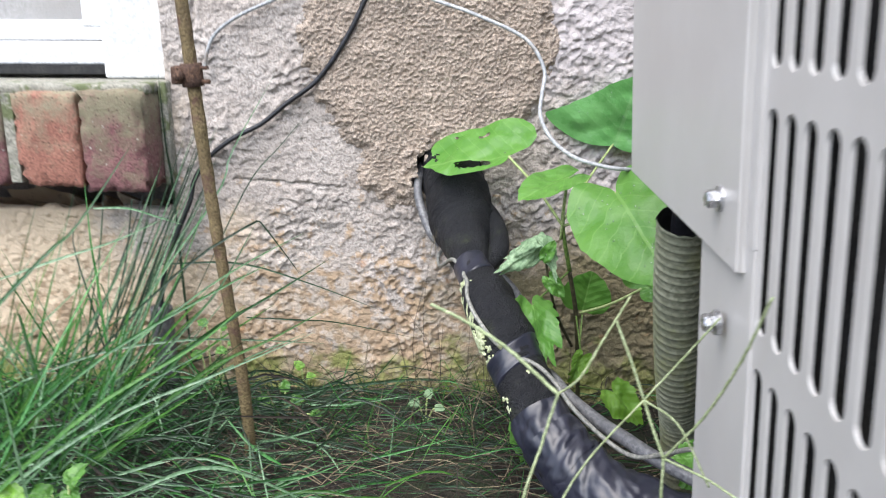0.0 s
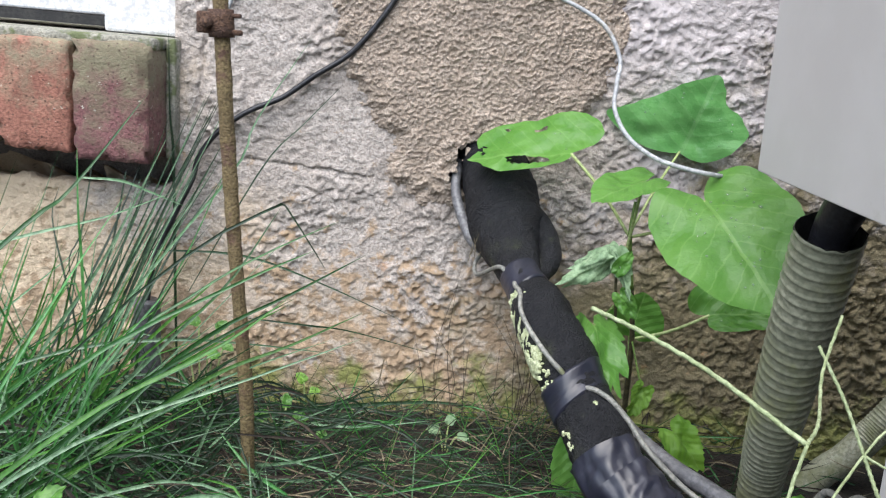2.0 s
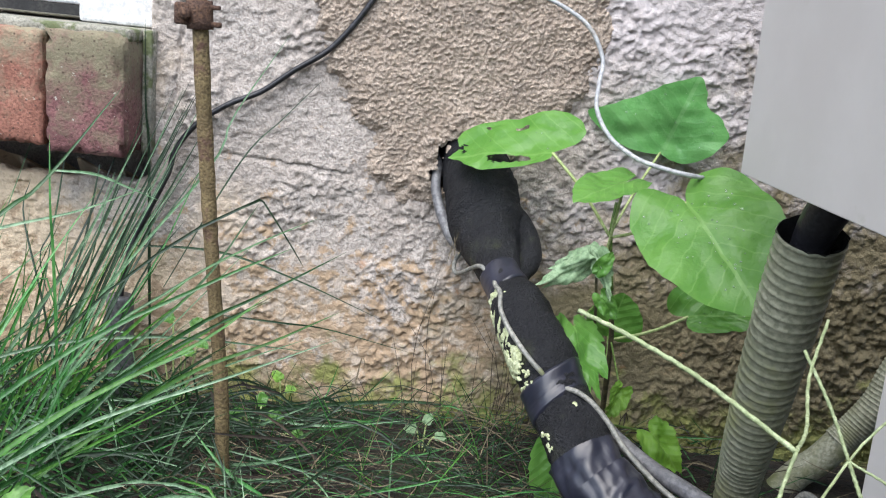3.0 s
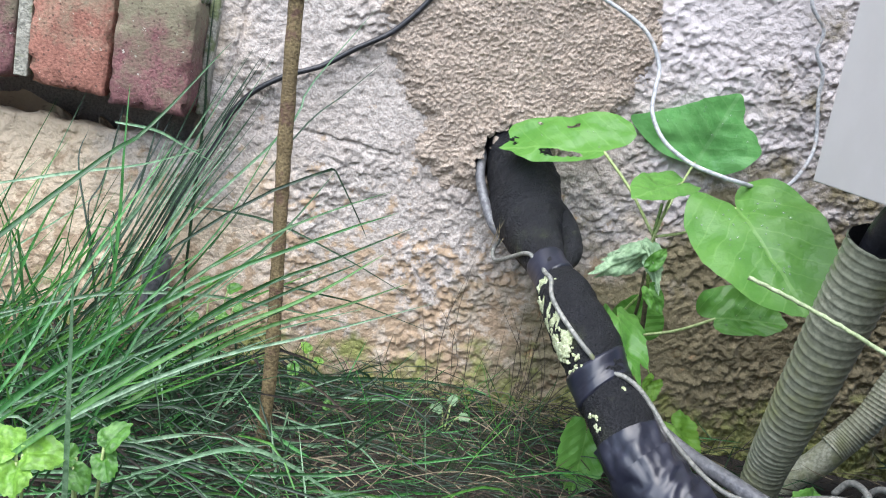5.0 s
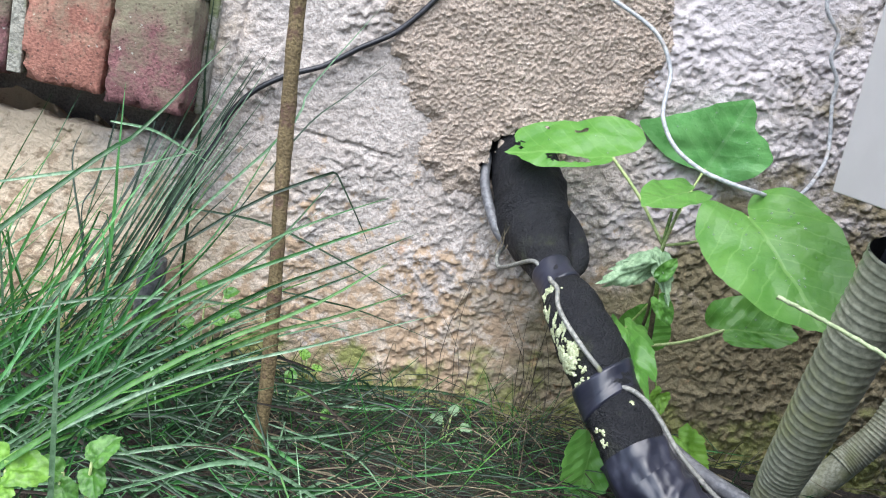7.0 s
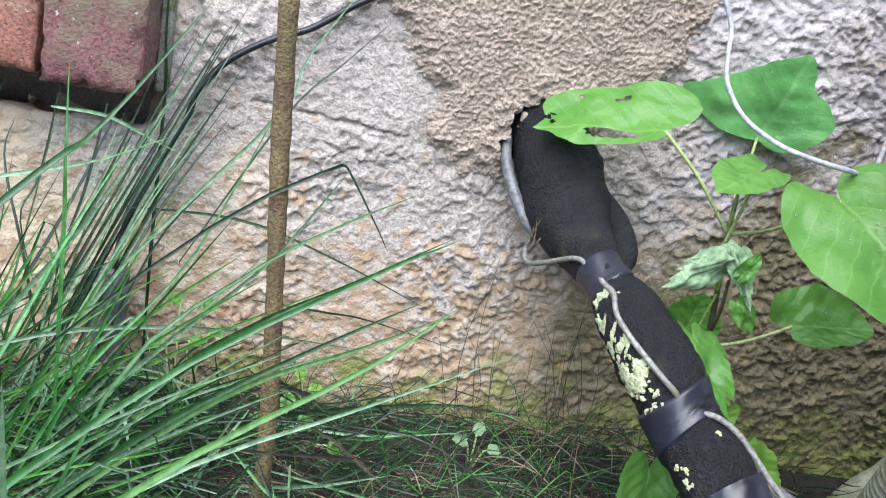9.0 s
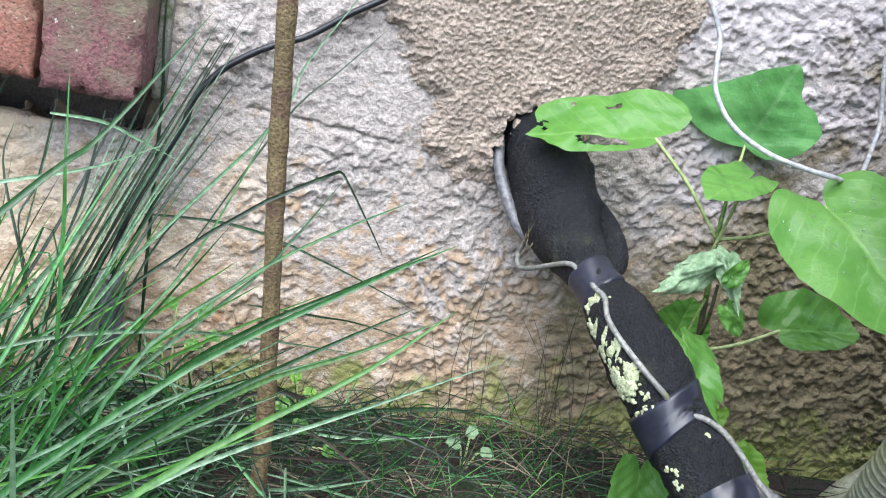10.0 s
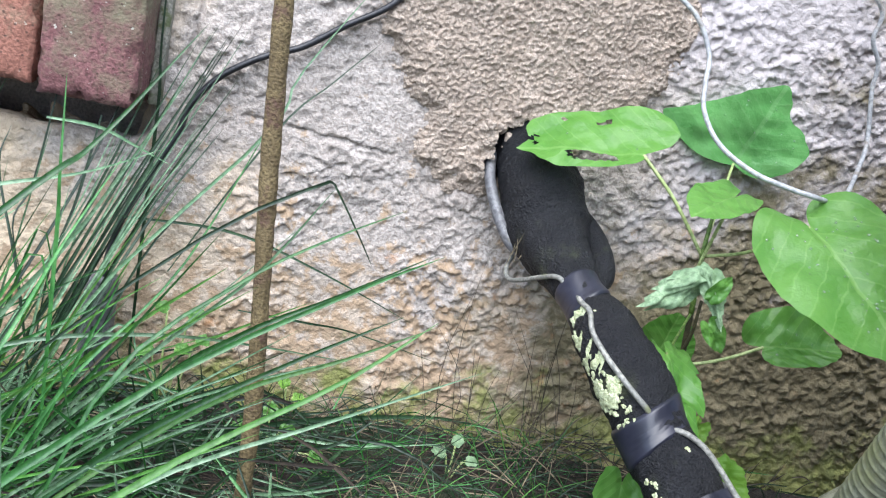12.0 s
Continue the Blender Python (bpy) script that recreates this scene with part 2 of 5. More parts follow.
def tube(points, n=60, seg=12, radius=None, shape=None, caps=True):
    """A tube along points (x, y, z, r); shape(i, angle, r, place) may change the radius."""
    s = smooth_path(points, n)
    c = s[:, :3]
    r = s[:, 3] if s.shape[1] > 3 else np.full(n, radius)
    _, a, b = frames_along(c)
    verts, faces = [], []
    for i in range(n):
        for k in range(seg):
            w = 2 * math.pi * k / seg
            q = r[i] if shape is None else shape(i, w, r[i], c[i])
            verts.append(tuple(c[i] + q * (math.cos(w) * a[i] + math.sin(w) * b[i])))
    for i in range(n - 1):
        for k in range(seg):
            l = (k + 1) % seg
            faces.append([i * seg + k, i * seg + l, (i + 1) * seg + l, (i + 1) * seg + k])
    if caps:
        faces += [list(range(seg))[::-1], [(n - 1) * seg + k for k in range(seg)]]
    return verts, faces


RNG = np.random.RandomState(7)
PERM = RNG.permutation(512)
GRAD = RNG.uniform(0, 2 * math.pi, 512)


def field(x, z, seed=0):
    """Smooth gradient noise in the plane, about -0.7 to 0.7, on arrays."""
    x, z = np.asarray(x, float) + 37.3 * seed, np.asarray(z, float) - 11.9 * seed
    xi, zi = np.floor(x).astype(int), np.floor(z).astype(int)
    xf, zf = x - xi, z - zi

    def g(i, j):
        a = GRAD[PERM[(PERM[(xi + i) & 511] + zi + j) & 511]]
        return np.cos(a) * (xf - i) + np.sin(a) * (zf - j)

    u, v = xf * xf * xf * (xf * (6 * xf - 15) + 10), zf * zf * zf * (zf * (6 * zf - 15) + 10)
    return (g(0, 0) * (1 - u) + g(1, 0) * u) * (1 - v) + (g(0, 1) * (1 - u) + g(1, 1) * u) * v


# ---- the house wall ----
WALL = 0.75


def patch_edge(x, z):
    """Below 0 inside the mortar patch round the pipe's hole."""
    x, z = np.asarray(x, float), np.asarray(z, float)
    d = np.hypot((x - 0.075) / 1.02, z - 0.36) - 0.118
    lip = np.hypot((x - 0.045) / 1.1, z - 0.238) - 0.034
    d = np.minimum(d, lip)
    return d + 0.014 * field(x * 38, z * 38, 3) + 0.009 * field(x * 105, z * 105, 4)


def hole_edge(x, z):
    """Below 0 inside the hole where the pipes enter."""
    x, z = np.asarray(x, float), np.asarray(z, float)
    return np.minimum(np.hypot((x - 0.096) / 1.12, z - 0.238) - 0.031, np.hypot(x - 0.067, z - 0.224) - 0.0115) + 0.006 * field(x * 90, z * 90, 8)


def step(v, lo, hi):
    t = np.clip((v - lo) / (hi - lo), 0, 1)
    return t * t * (3 - 2 * t)


def stucco_height(x, z):
    """Thrown stucco: flat-topped dabs with steep lower edges, small crumbs and pits."""
    wx, wz = x + 0.008 * field(x * 55, z * 55, 31), z + 0.008 * field(x * 55, z * 55, 32)
    big = step(field(wx * 68, wz * 84, 1), -0.12, 0.14)
    mid = step(field(wx * 150, wz * 170, 2), -0.04, 0.20)
    crumb = step(field(x * 240, z * 260, 6), 0.0, 0.3)
    pit = np.clip(-field(wx * 110, wz * 132, 7) - 0.24, 0, 1)
    slow = field(x * 18, z * 18, 5)
    some = 0.42 + 0.85 * step(field(x * 14, z * 14, 9) + 0.7 * (x - 0.02), -0.28, 0.35)
    crack = 0.003 * np.exp(-((z - 0.222 + 0.05 * (x + 0.06) - 0.003 * field(x * 60, z * 0, 41)) / 0.0013) ** 2) * step(x, -0.13, -0.11) * step(-x, 0.0, 0.02)
    crack = crack + 0.004 * np.exp(-((x + 0.158 - 0.10 * (z - 0.3) - 0.005 * field(z * 70, x * 0, 42)) / 0.0014) ** 2) * step(z, 0.24, 0.27)
    gap = step(-x, 0.180, 0.196) * step(z, 0.192, 0.201) * (0.85 + field(x * 45, z * 60, 17))
    return -0.11 * np.clip(gap, 0, 1) + some * (0.0016 * big + 0.0013 * mid - 0.0085 * pit) + (0.0004 + 0.0009 * some) * crumb + 0.003 * slow - crack


def relief(name, material, x0, x1, z0, z1, step, height, keep, parent=None, sag=0.0):
    """A sheet of the wall raised by height; sag lets the raised dabs hang over their lower edges."""
    nx, nz = int((x1 - x0) / step) + 1, int((z1 - z0) / step) + 1
    gx, gz = np.meshgrid(np.linspace(x0, x1, nx), np.linspace(z0, z1, nz), indexing="ij")
    h = height(gx, gz)
    y = WALL - h
    ok = keep(gx, gz)
    verts = np.stack([gx, y, gz - sag * np.clip(h, -0.006, 0.006) + 0.55 * np.minimum(h + 0.010, 0)], -1).reshape(-1, 3)
    i, j = np.meshgrid(np.arange(nx - 1), np.arange(nz - 1), indexing="ij")
    q = np.stack([i * nz + j, (i + 1) * nz + j, (i + 1) * nz + j + 1, i * nz + j + 1], -1).reshape(-1, 4)
    f = ok.reshape(-1)
    q = q[f[q].all(1)]
    used = np.zeros(len(verts), bool)
    used[q.ravel()] = True
    idx = np.cumsum(used) - 1
    me = bpy.data.meshes.new(name)
    me.from_pydata(verts[used].tolist(), [], idx[q].tolist())
    me.polygons.foreach_set("use_smooth", [True] * len(me.polygons))
    me.materials.append(M[material])
    ob = new(name, me)
    if parent:
        ob.parent = parent
    return ob


SILL_Z0, SILL_Z1, JAMB = 0.222, 0.318, -0.178
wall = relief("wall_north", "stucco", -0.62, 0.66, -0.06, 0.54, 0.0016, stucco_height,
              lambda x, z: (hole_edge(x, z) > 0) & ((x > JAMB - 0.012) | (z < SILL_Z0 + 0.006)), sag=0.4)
tagged(wall, "rough dashed lime stucco foundation wall, pinkish grey and peach", "wall", kind="structure")
rest = joined(
    box(-6, -1.0, WALL, 1.0, -0.3, 2.6), box(-1.0, JAMB, WALL, 1.0, 0.95, 2.6), box(-1.0, -0.62, WALL, 1.0, -0.3, SILL_Z0),
    box(0.66, 6, WALL, 1.0, -0.3, 2.6), box(JAMB, 0.66, WALL, 1.0, 0.54, 2.6),
    box(-0.62, -0.17, 0.90, 1.0, -0.3, SILL_Z0), box(-0.17, 0.66, 0.80, 1.0, -0.3, SILL_Z0), box(JAMB + 0.006, 0.66, 0.80, 1.0, SILL_Z0, 0.54), box(-1.0, JAMB, 0.96, 1.0, SILL_Z0, 0.95))
tagged(link("wall_rest", *rest, "plain_stucco", smooth=False), "plain stucco wall of the house", "wall", kind="structure")
jamb = box(JAMB, JAMB + 0.006, WALL + 0.006, 0.96, SILL_Z0, 0.95)
tagged(link("trim", *jamb, "mortar", smooth=False), "mortar edge of the window opening", "trim", kind="structure")

patch = relief("mortar_patch", "patch", -0.07, 0.22, 0.17, 0.50, 0.0009,
               lambda x, z: 0.0042 * np.clip(-patch_edge(x, z) / 0.009, -0.6, 1) + 0.0030 * field(x * 34, z * 44, 11) + 0.0012 * field(x * 120, z * 140, 12) + 0.0014 * step(field(x * 300, z * 320, 13), -0.05, 0.3) + 0.0012 * step(field(x * 420, z * 430, 19), 0.0, 0.3) - 0.003 * np.clip(-field(x * 130, z * 150, 18) - 0.24, 0, 1)
               + 0.004 * np.clip(1 - hole_edge(x, z) / 0.02, 0, 1) * (0.5 + field(x * 110, z * 110, 14)) + 0.0025,
               lambda x, z: (patch_edge(x, z) < 0.004) & (hole_edge(x, z) > -0.004 + 0.004 * field(x * 200, z * 200, 15)))
tagged(patch, "crumbling sandy mortar patch round the pipe hole", "wall patch", kind="structure")

# ---- ground ----
gn = 150
verts, faces = [], []
lin = np.linspace(-1, 1, gn)
gxs = np.sign(lin) * (0.9 * np.abs(lin) + 40 * np.abs(lin) ** 7)
for a in gxs:
    for b in gxs:
        y = 0.35 + b
        h = 0.010 * float(field(a * 9, y * 9, 20)) + 0.005 * float(field(a * 40, y * 40, 21))
        h *= math.exp(-abs(a) * 0.3)
        verts.append((a, min(y, 6.0) if y > 0.75 else y, h - 0.004 - 0.016 * max(0.0, min(1.0, (a - 0.05) / 0.2))))
for i in range(gn - 1):
    for j in range(gn - 1):
        faces.append([i * gn + j, (i + 1) * gn + j, (i + 1) * gn + j + 1, i * gn + j + 1])
tagged(link("ground", verts, faces, "soil"), "damp dark soil with dry grass litter", "ground", kind="structure")

# ---- window and its brick sill ----
window = empty("window_1", (-0.6, 0.80, 0.33))
tagged(window, "white painted basement window above a brick sill", "window", kind="structure")


def wpart(name, shape, material, label="", parent=window, smooth=False):
    o = Vector(parent.location) if parent is window else Vector((0, 0, 0))
    v, f = shape
    return link(name, [Vector(p) - o for p in v], f, material, parent, label, smooth)


wpart("window_frame", joined(box(-0.245, JAMB - 0.001, 0.762, 0.86, 0.323, 0.948, 0.003), box(-0.998, -0.94, 0.762, 0.86, 0.323, 0.948, 0.003), box(-0.94, -0.245, 0.775, 0.86, 0.89, 0.948, 0.003)), "white")
wpart("window_sill", joined(box(-0.94, -0.2455, 0.770, 0.86, 0.336, 0.352, 0.002), box(-0.94, -0.2455, 0.778, 0.86, 0.352, 0.358, 0.001)), "white")
wpart("bottom_rail", joined(box(-0.94, -0.2455, 0.785, 0.85, 0.359, 0.372, 0.002), box(-0.272, -0.2455, 0.785, 0.85, 0.372, 0.889, 0.002), box(-0.94, -0.2455, 0.792, 0.85, 0.372, 0.378, 0.001)), "white")
# Black strip laid in where only a shaded gap lies under the frame.
wpart("gasket", box(-0.94, -0.232, 0.766, 0.80, 0.327, 0.3355), "gasket", "black strip filling the crumbling gap under the frame, standing for its shade")
glass = bpy.data.materials.new("window_glass")
glass.use_nodes = True
gb = glass.node_tree.nodes["Principled BSDF"]
gb.inputs["Base Color"].default_value, gb.inputs["Roughness"].default_value, gb.inputs["Transmission Weight"].default_value = (0.75, 0.78, 0.8, 1), 0.03, 0.9
M["glass"] = glass
pane = wpart("pane", box(-0.94, -0.2725, 0.81, 0.816, 0.3785, 0.889), "glass")
pane.visible_shadow = False

sill = empty("brick_sill", (-0.6, 0.72, SILL_Z0))
tagged(sill, "rowlock brick window sill, red and purple, mossy", "sill", kind="structure")


def chipped_brick(x0, x1, y0, y1, z0, z1, seed, chip):
    """A worn brick: its grid of points is roughened, with a rounded corner knocked off."""
    bm = bmesh.new()
    bmesh.ops.create_cube(bm, size=1.0)
    bmesh.ops.subdivide_edges(bm, edges=list(bm.edges), cuts=15, use_grid_fill=True)
    out = []
    size = Vector((x1 - x0, y1 - y0, z1 - z0))
    for v in bm.verts:
        p = Vector(((v.co.x + 0.5) * size.x, (v.co.y + 0.5) * size.y, (v.co.z + 0.5) * size.z))
        mid = size / 2
        d = p - mid
        for k in range(3):
            lim = mid[k] - 0.005
            if abs(d[k]) > lim:
                others = [abs(d[j]) > mid[j] - 0.006 for j in range(3) if j != k]
                if any(others):
                    d[k] *= 1 - 0.0011 / mid[k]
        nse = noise.noise((p + Vector((seed, 0, 0))) * 130) * 0.0012 + noise.noise((p + Vector((seed, 3, 0))) * 45) * 0.0014
        d += d.normalized() * nse
        near = sorted(mid[j] - abs(d[j]) for j in range(3))[1]
        bite = max(0.0, noise.noise((p + Vector((seed, 7, 2))) * 95) - 0.12) * max(0.0, 1 - near / 0.009)
        d *= 1 - min(0.16, 0.42 * bite)
        c = (Vector((chip[0] * mid.x, -mid.y, chip[1] * mid.z)) - d).length
        if c < chip[2]:
            d += Vector((-chip[0], 0.6, -chip[1])).normalized() * (chip[2] - c) * 0.7
        out.append(d + mid + Vector((x0, y0, z0)))
    bm.verts.index_update()
    f = [[v.index for v in q.verts] for q in bm.faces]
    bm.free()
    return out, f


edge = -0.184
for k in range(8):
    w = 0.0615
    top = SILL_Z1 - 0.002 * (k % 2)
    chip = (-1, -1, 0.014) if k == 1 else (1, 1, 0.012) if k == 0 else (1, -1, 0.01)
    low = SILL_Z0 if k == 0 else SILL_Z0 + 0.004
    v, f = chipped_brick(edge - w, edge, 0.694 + 0.002 * (k % 3), 0.765, low, top, 5 * k, chip)
    link("brick", [Vector(p) - Vector(sill.location) for p in v], f, "brick_dark" if k % 2 == 0 else "brick", sill, "", True)
    edge -= w + (0.0015 if k == 0 else 0.0105)
    if k:
        v, f = box(edge, edge + 0.0105, 0.700, 0.765, SILL_Z0 + 0.008, SILL_Z1 - 0.004, 0.001)
        link("joint", [Vector(p) - Vector(sill.location) for p in v], f, "mortar", sill, "", False)
v, f = joined(box(-0.99, -0.184, 0.705, 0.955, SILL_Z1 - 0.006, 0.3225, 0.003), box(-0.184, -0.176, 0.735, 0.765, SILL_Z0, 0.3225, 0.002))
link("mortar_bed", [Vector(p) - Vector(sill.location) for p in v], f, "mortar", sill, "mossy mortar bed")

# ---- rusty rod with a clamp ----
rod = empty("metal_stake", (-0.075, 0.595, 0))
tagged(rod, "thin rusty metal stake standing in the grass", "stake")


def under(thing, name, shape, material, label="", smooth=True):
    o = Vector(thing.location)
    v, f = shape
    return link(name, [Vector(p) - o for p in v], f, material, thing, label, smooth)


under(rod, "shaft", tube([(-0.0745, 0.595, -0.05, 0.0052), (-0.080, 0.595, 0.07, 0.0052), (-0.0885, 0.594, 0.16, 0.0050), (-0.096, 0.596, 0.235, 0.0052), (-0.1025, 0.595, 0.32, 0.0053), (-0.108, 0.595, 0.40, 0.005), (-0.118, 0.595, 0.55, 0.005)], 90, 12,
      shape=lambda i, w, r, c: r * (1 + 0.10 * noise.noise(Vector((c[2] * 60, w, 0))) + 0.05 * math.sin(c[2] * 900))), "rust")
clamp = under(rod, "clamp", joined(tube([(-0.1035, 0.595, 0.331, 0.0085), (-0.1045, 0.595, 0.349, 0.0085)], 4, 14), box(-0.119, -0.109, 0.588, 0.602, 0.333, 0.347, 0.0015), box(-0.098, -0.090, 0.592, 0.598, 0.333, 0.3365, 0.001), box(-0.098, -0.091, 0.592, 0.598, 0.344, 0.347, 0.001)), "rust_dark", "rusted pipe clamp")
clamp_bolt = under(rod, "bolt", tube([(-0.1115, 0.582, 0.34, 0.004), (-0.1115, 0.607, 0.34, 0.004)], 3, 6), "rust_dark")
clamp_bolt.parent = clamp

# ---- insulated refrigerant line ----
AXIS = [(0.095, 0.800, 0.262, 0.027), (0.0965, 0.770, 0.248, 0.0290), (0.1030, 0.735, 0.2225, 0.0305), (0.1110, 0.702, 0.190, 0.0295), (0.1200, 0.640, 0.168, 0.0150),
        (0.132, 0.612, 0.1535, 0.0215), (0.145, 0.578, 0.133, 0.0235), (0.1565, 0.556, 0.111, 0.0220), (0.1660, 0.534, 0.0965, 0.0220), (0.176, 0.511, 0.080, 0.0215),
        (0.195, 0.486, 0.062, 0.0235), (0.230, 0.452, 0.050, 0.0225), (0.30, 0.415, 0.045, 0.022), (0.40, 0.40, 0.05, 0.022)]
line = empty("insulated_pipe", (0.10, 0.75, 0.24))
tagged(line, "black foam insulated refrigerant pipe entering the wall, taped and weathered", "pipe")


def lumpy(i, w, r, c):
    p = Vector((c[0], c[1], c[2]))
    v = Vector((math.cos(w), math.sin(w), 0))
    return r * (1 + 0.11 * noise.noise(p * 45 + v * 0.9) + 0.055 * noise.noise(p * 140 + v * 2.2) + 0.030 * noise.noise(p * 330 + v * 6) + 0.022 * noise.noise(p * 700 + v * 13))


sleeve = under(line, "foam_sleeve", tube(AXIS, 440, 72, shape=lumpy), "foam")


def on_axis(a, b, n, grow):
    s = smooth_path(AXIS, 400)
    i = np.linspace(a * 399, b * 399, n).astype(int)
    s = s[i]
    s[:, 3] += grow
    return [tuple(q) for q in s]


def wrinkled(i, w, r, c):
    p = Vector((c[0], c[1], c[2]))
    return r * (1.01 + 0.07 * noise.noise(p * 120 + Vector((math.cos(w), math.sin(w), 0)) * 1.6) + 0.13 * abs(noise.noise(p * 60 + Vector((0, math.cos(w), math.sin(w))) * 2.5)) + 0.03 * abs(noise.noise(p * 110 + Vector((math.sin(w), 0, math.cos(w))) * 4)))


K = len(AXIS) - 1
def neat(i, w, r, c):
    p = Vector((c[0], c[1], c[2]))
    end = max(0.0, 1 - min(i, 79 - i) / 9)
    return r * (1.0 - 0.07 * end * end + 0.05 * noise.noise(p * 60 + Vector((math.cos(w), math.sin(w), 0)) * 1.2) + 0.02 * abs(noise.noise(p * 160 + Vector((0, math.cos(w), math.sin(w))) * 2)))


def slanted(points, shape, slant):
    """A band wound at a slant: its left side lies further down the pipe."""
    v, f = tube(points, 80, 64, shape=shape, caps=False)
    c = smooth_path(points, 80)[:, :3]
    tan, _, _ = frames_along(c)
    out = []
    for k, q in enumerate(v):
        i = k // 64
        out.append(Vector(q) - Vector(tan[i]) * slant * (q[0] - c[i][0]) / 0.022)
    return out, f


for a, b, g, slant, lab in ((3.88, 4.44, 0.0010, 0.004, ""), (6.50, 7.32, 0.0007, 0.006, ""), (8.62, 9.4, 0.0014, 0.002, "wrinkled tape"), (9.2, 10.2, 0.0024, 0.004, "wrinkled tape"), (10.0, 11.2, 0.0016, 0.009, "wrinkled tape"), (11.1, 12.8, 0.002, 0.004, "wrinkled tape")):
    under(line, "tape_band", slanted(on_axis(a / K, b / K, 12, g), wrinkled if lab else neat, slant), "tape", lab)

# ---- condenser unit ----
ac = empty("condenser_unit", (0.2405, 0.0, 0.0))
ac.rotation_euler = (0, radians(-2.9), 0)
tagged(ac, "light grey steel air conditioner condenser with a slotted grille", "air conditioner")


def apart(name, shape, material, label="", smooth=False):
    return link(name, *shape, material, ac, label, smooth)


apart("access_panel", joined(box(-0.003, -0.001, 0.257, 0.481, 0.288, 0.575, 0.0006), box(-0.001, 0.26, 0.479, 0.481, 0.288, 0.575, 0.0005), box(-0.001, 0.008, 0.257, 0.2585, 0.288, 0.575)), "steel", "flat grey sheet steel access panel")
# Solid block; its near-black colour stands in for the hollow's shade.
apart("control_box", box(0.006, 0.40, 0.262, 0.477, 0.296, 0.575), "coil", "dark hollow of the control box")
apart("corner_post", joined(box(0.001, 0.003, 0.2475, 0.322, 0.0, 0.30, 0.0006), box(0.003, 0.03, 0.320, 0.322, 0.0, 0.30), box(0.0005, 0.004, 0.2475, 0.2565, 0.30, 0.575, 0.0006)), "steel", "narrow grey corner post")
apart("base_pan", box(0.006, 0.82, -0.62, 0.262, 0.0, 0.035, 0.004), "steel")
# Coil block, coloured near-black so the shade behind the slots is painted in.
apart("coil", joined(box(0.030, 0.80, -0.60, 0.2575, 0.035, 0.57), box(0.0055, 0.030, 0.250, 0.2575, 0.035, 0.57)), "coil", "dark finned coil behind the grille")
apart("top_cover", box(0.0, 0.83, -0.63, 0.485, 0.577, 0.61, 0.006), "steel")
apart("rear_panel", joined(box(0.80, 0.805, -0.60, 0.258, 0.035, 0.575), box(0.03, 0.80, 0.258, 0.261, 0.035, 0.294), box(0.03, 0.80, -0.606, -0.601, 0.035, 0.575)), "steel")


def slot_cells():
    """Sheet steel with rows of round-ended upright slots, each edge turned in."""
    verts, faces = [], []
    pitch, tall, sw, sh, n = 0.0177, 0.1045, 0.0055, 0.0450, 24
    for row in range(-2, 3):
        zc = 0.3120 + row * tall
        for c in range(46):
            yc = 0.2400 - c * pitch
            base = len(verts)
            ring = []
            for k in range(n):
                w = 2 * math.pi * (k + 0.5) / n
                cy, cz = math.cos(w), math.sin(w)
                sy, sz = sw * cy, sw * cz + (sh - sw) * (1 if cz > 0 else -1)
                ring.append((sy, sz))
            for sy, sz in ring:
                m = max(abs(sy) / (pitch / 2), (abs(sz) - (sh - sw)) / (tall / 2 - (sh - sw)), 1e-6)
                w0 = math.atan2(abs(sz) - (sh - sw), abs(sy))
                if abs(w0 - math.atan2(tall / 2 - (sh - sw), pitch / 2)) < 0.12:
                    verts.append((0.0025, yc + math.copysign(pitch / 2, sy), zc + math.copysign(tall / 2, sz)))
                    continue
                oy, oz = sy / m, (sz - (sh - sw) * math.copysign(1, sz)) / m + (sh - sw) * math.copysign(1, sz)
                verts.append((0.0025, yc + oy, zc + oz))
            for dx, g in ((0.0025, 1.0), (0.0029, 0.97), (0.0040, 0.95)):
                for sy, sz in ring:
                    verts.append((dx, yc + sy * g, zc + sz * (1 - (1 - g) * sw / sh)))
            for lvl in range(3):
                for k in range(n):
                    l = (k + 1) % n
                    faces.append([base + lvl * n + k, base + lvl * n + l, base + (lvl + 1) * n + l, base + (lvl + 1) * n + k])
    return verts, faces


apart("grille", slot_cells(), "steel", "grey grille with upright round-ended slots")


def hex_bolt(y, z):
    def ring(r, n, x, ph=0.0):
        return [(x, y + r * math.cos(2 * math.pi * k / n + ph), z + r * math.sin(2 * math.pi * k / n + ph)) for k in range(n)]

    def stack(rings):
        n = len(rings[0])
        vs = [p for r in rings for p in r]
        fs = [[i * n + k, i * n + (k + 1) % n, (i + 1) * n + (k + 1) % n, (i + 1) * n + k] for i in range(len(rings) - 1) for k in range(n)]
        fs.append([(len(rings) - 1) * n + k for k in range(n)])
        return vs, fs

    return stack([ring(0.0058, 20, -0.002), ring(0.0058, 20, -0.0042), ring(0.005, 20, -0.0047)]), stack([ring(0.0042, 6, -0.0046), ring(0.0042, 6, -0.0086), ring(0.0034, 6, -0.0094)])


for by, bz in ((0.2815, 0.3140), (0.2790, 0.2580)):
    washer, head = hex_bolt(by, bz)
    bolt = apart("bolt", head, "bolt", "zinc hex bolt")
    apart("washer", washer, "bolt").parent = bolt

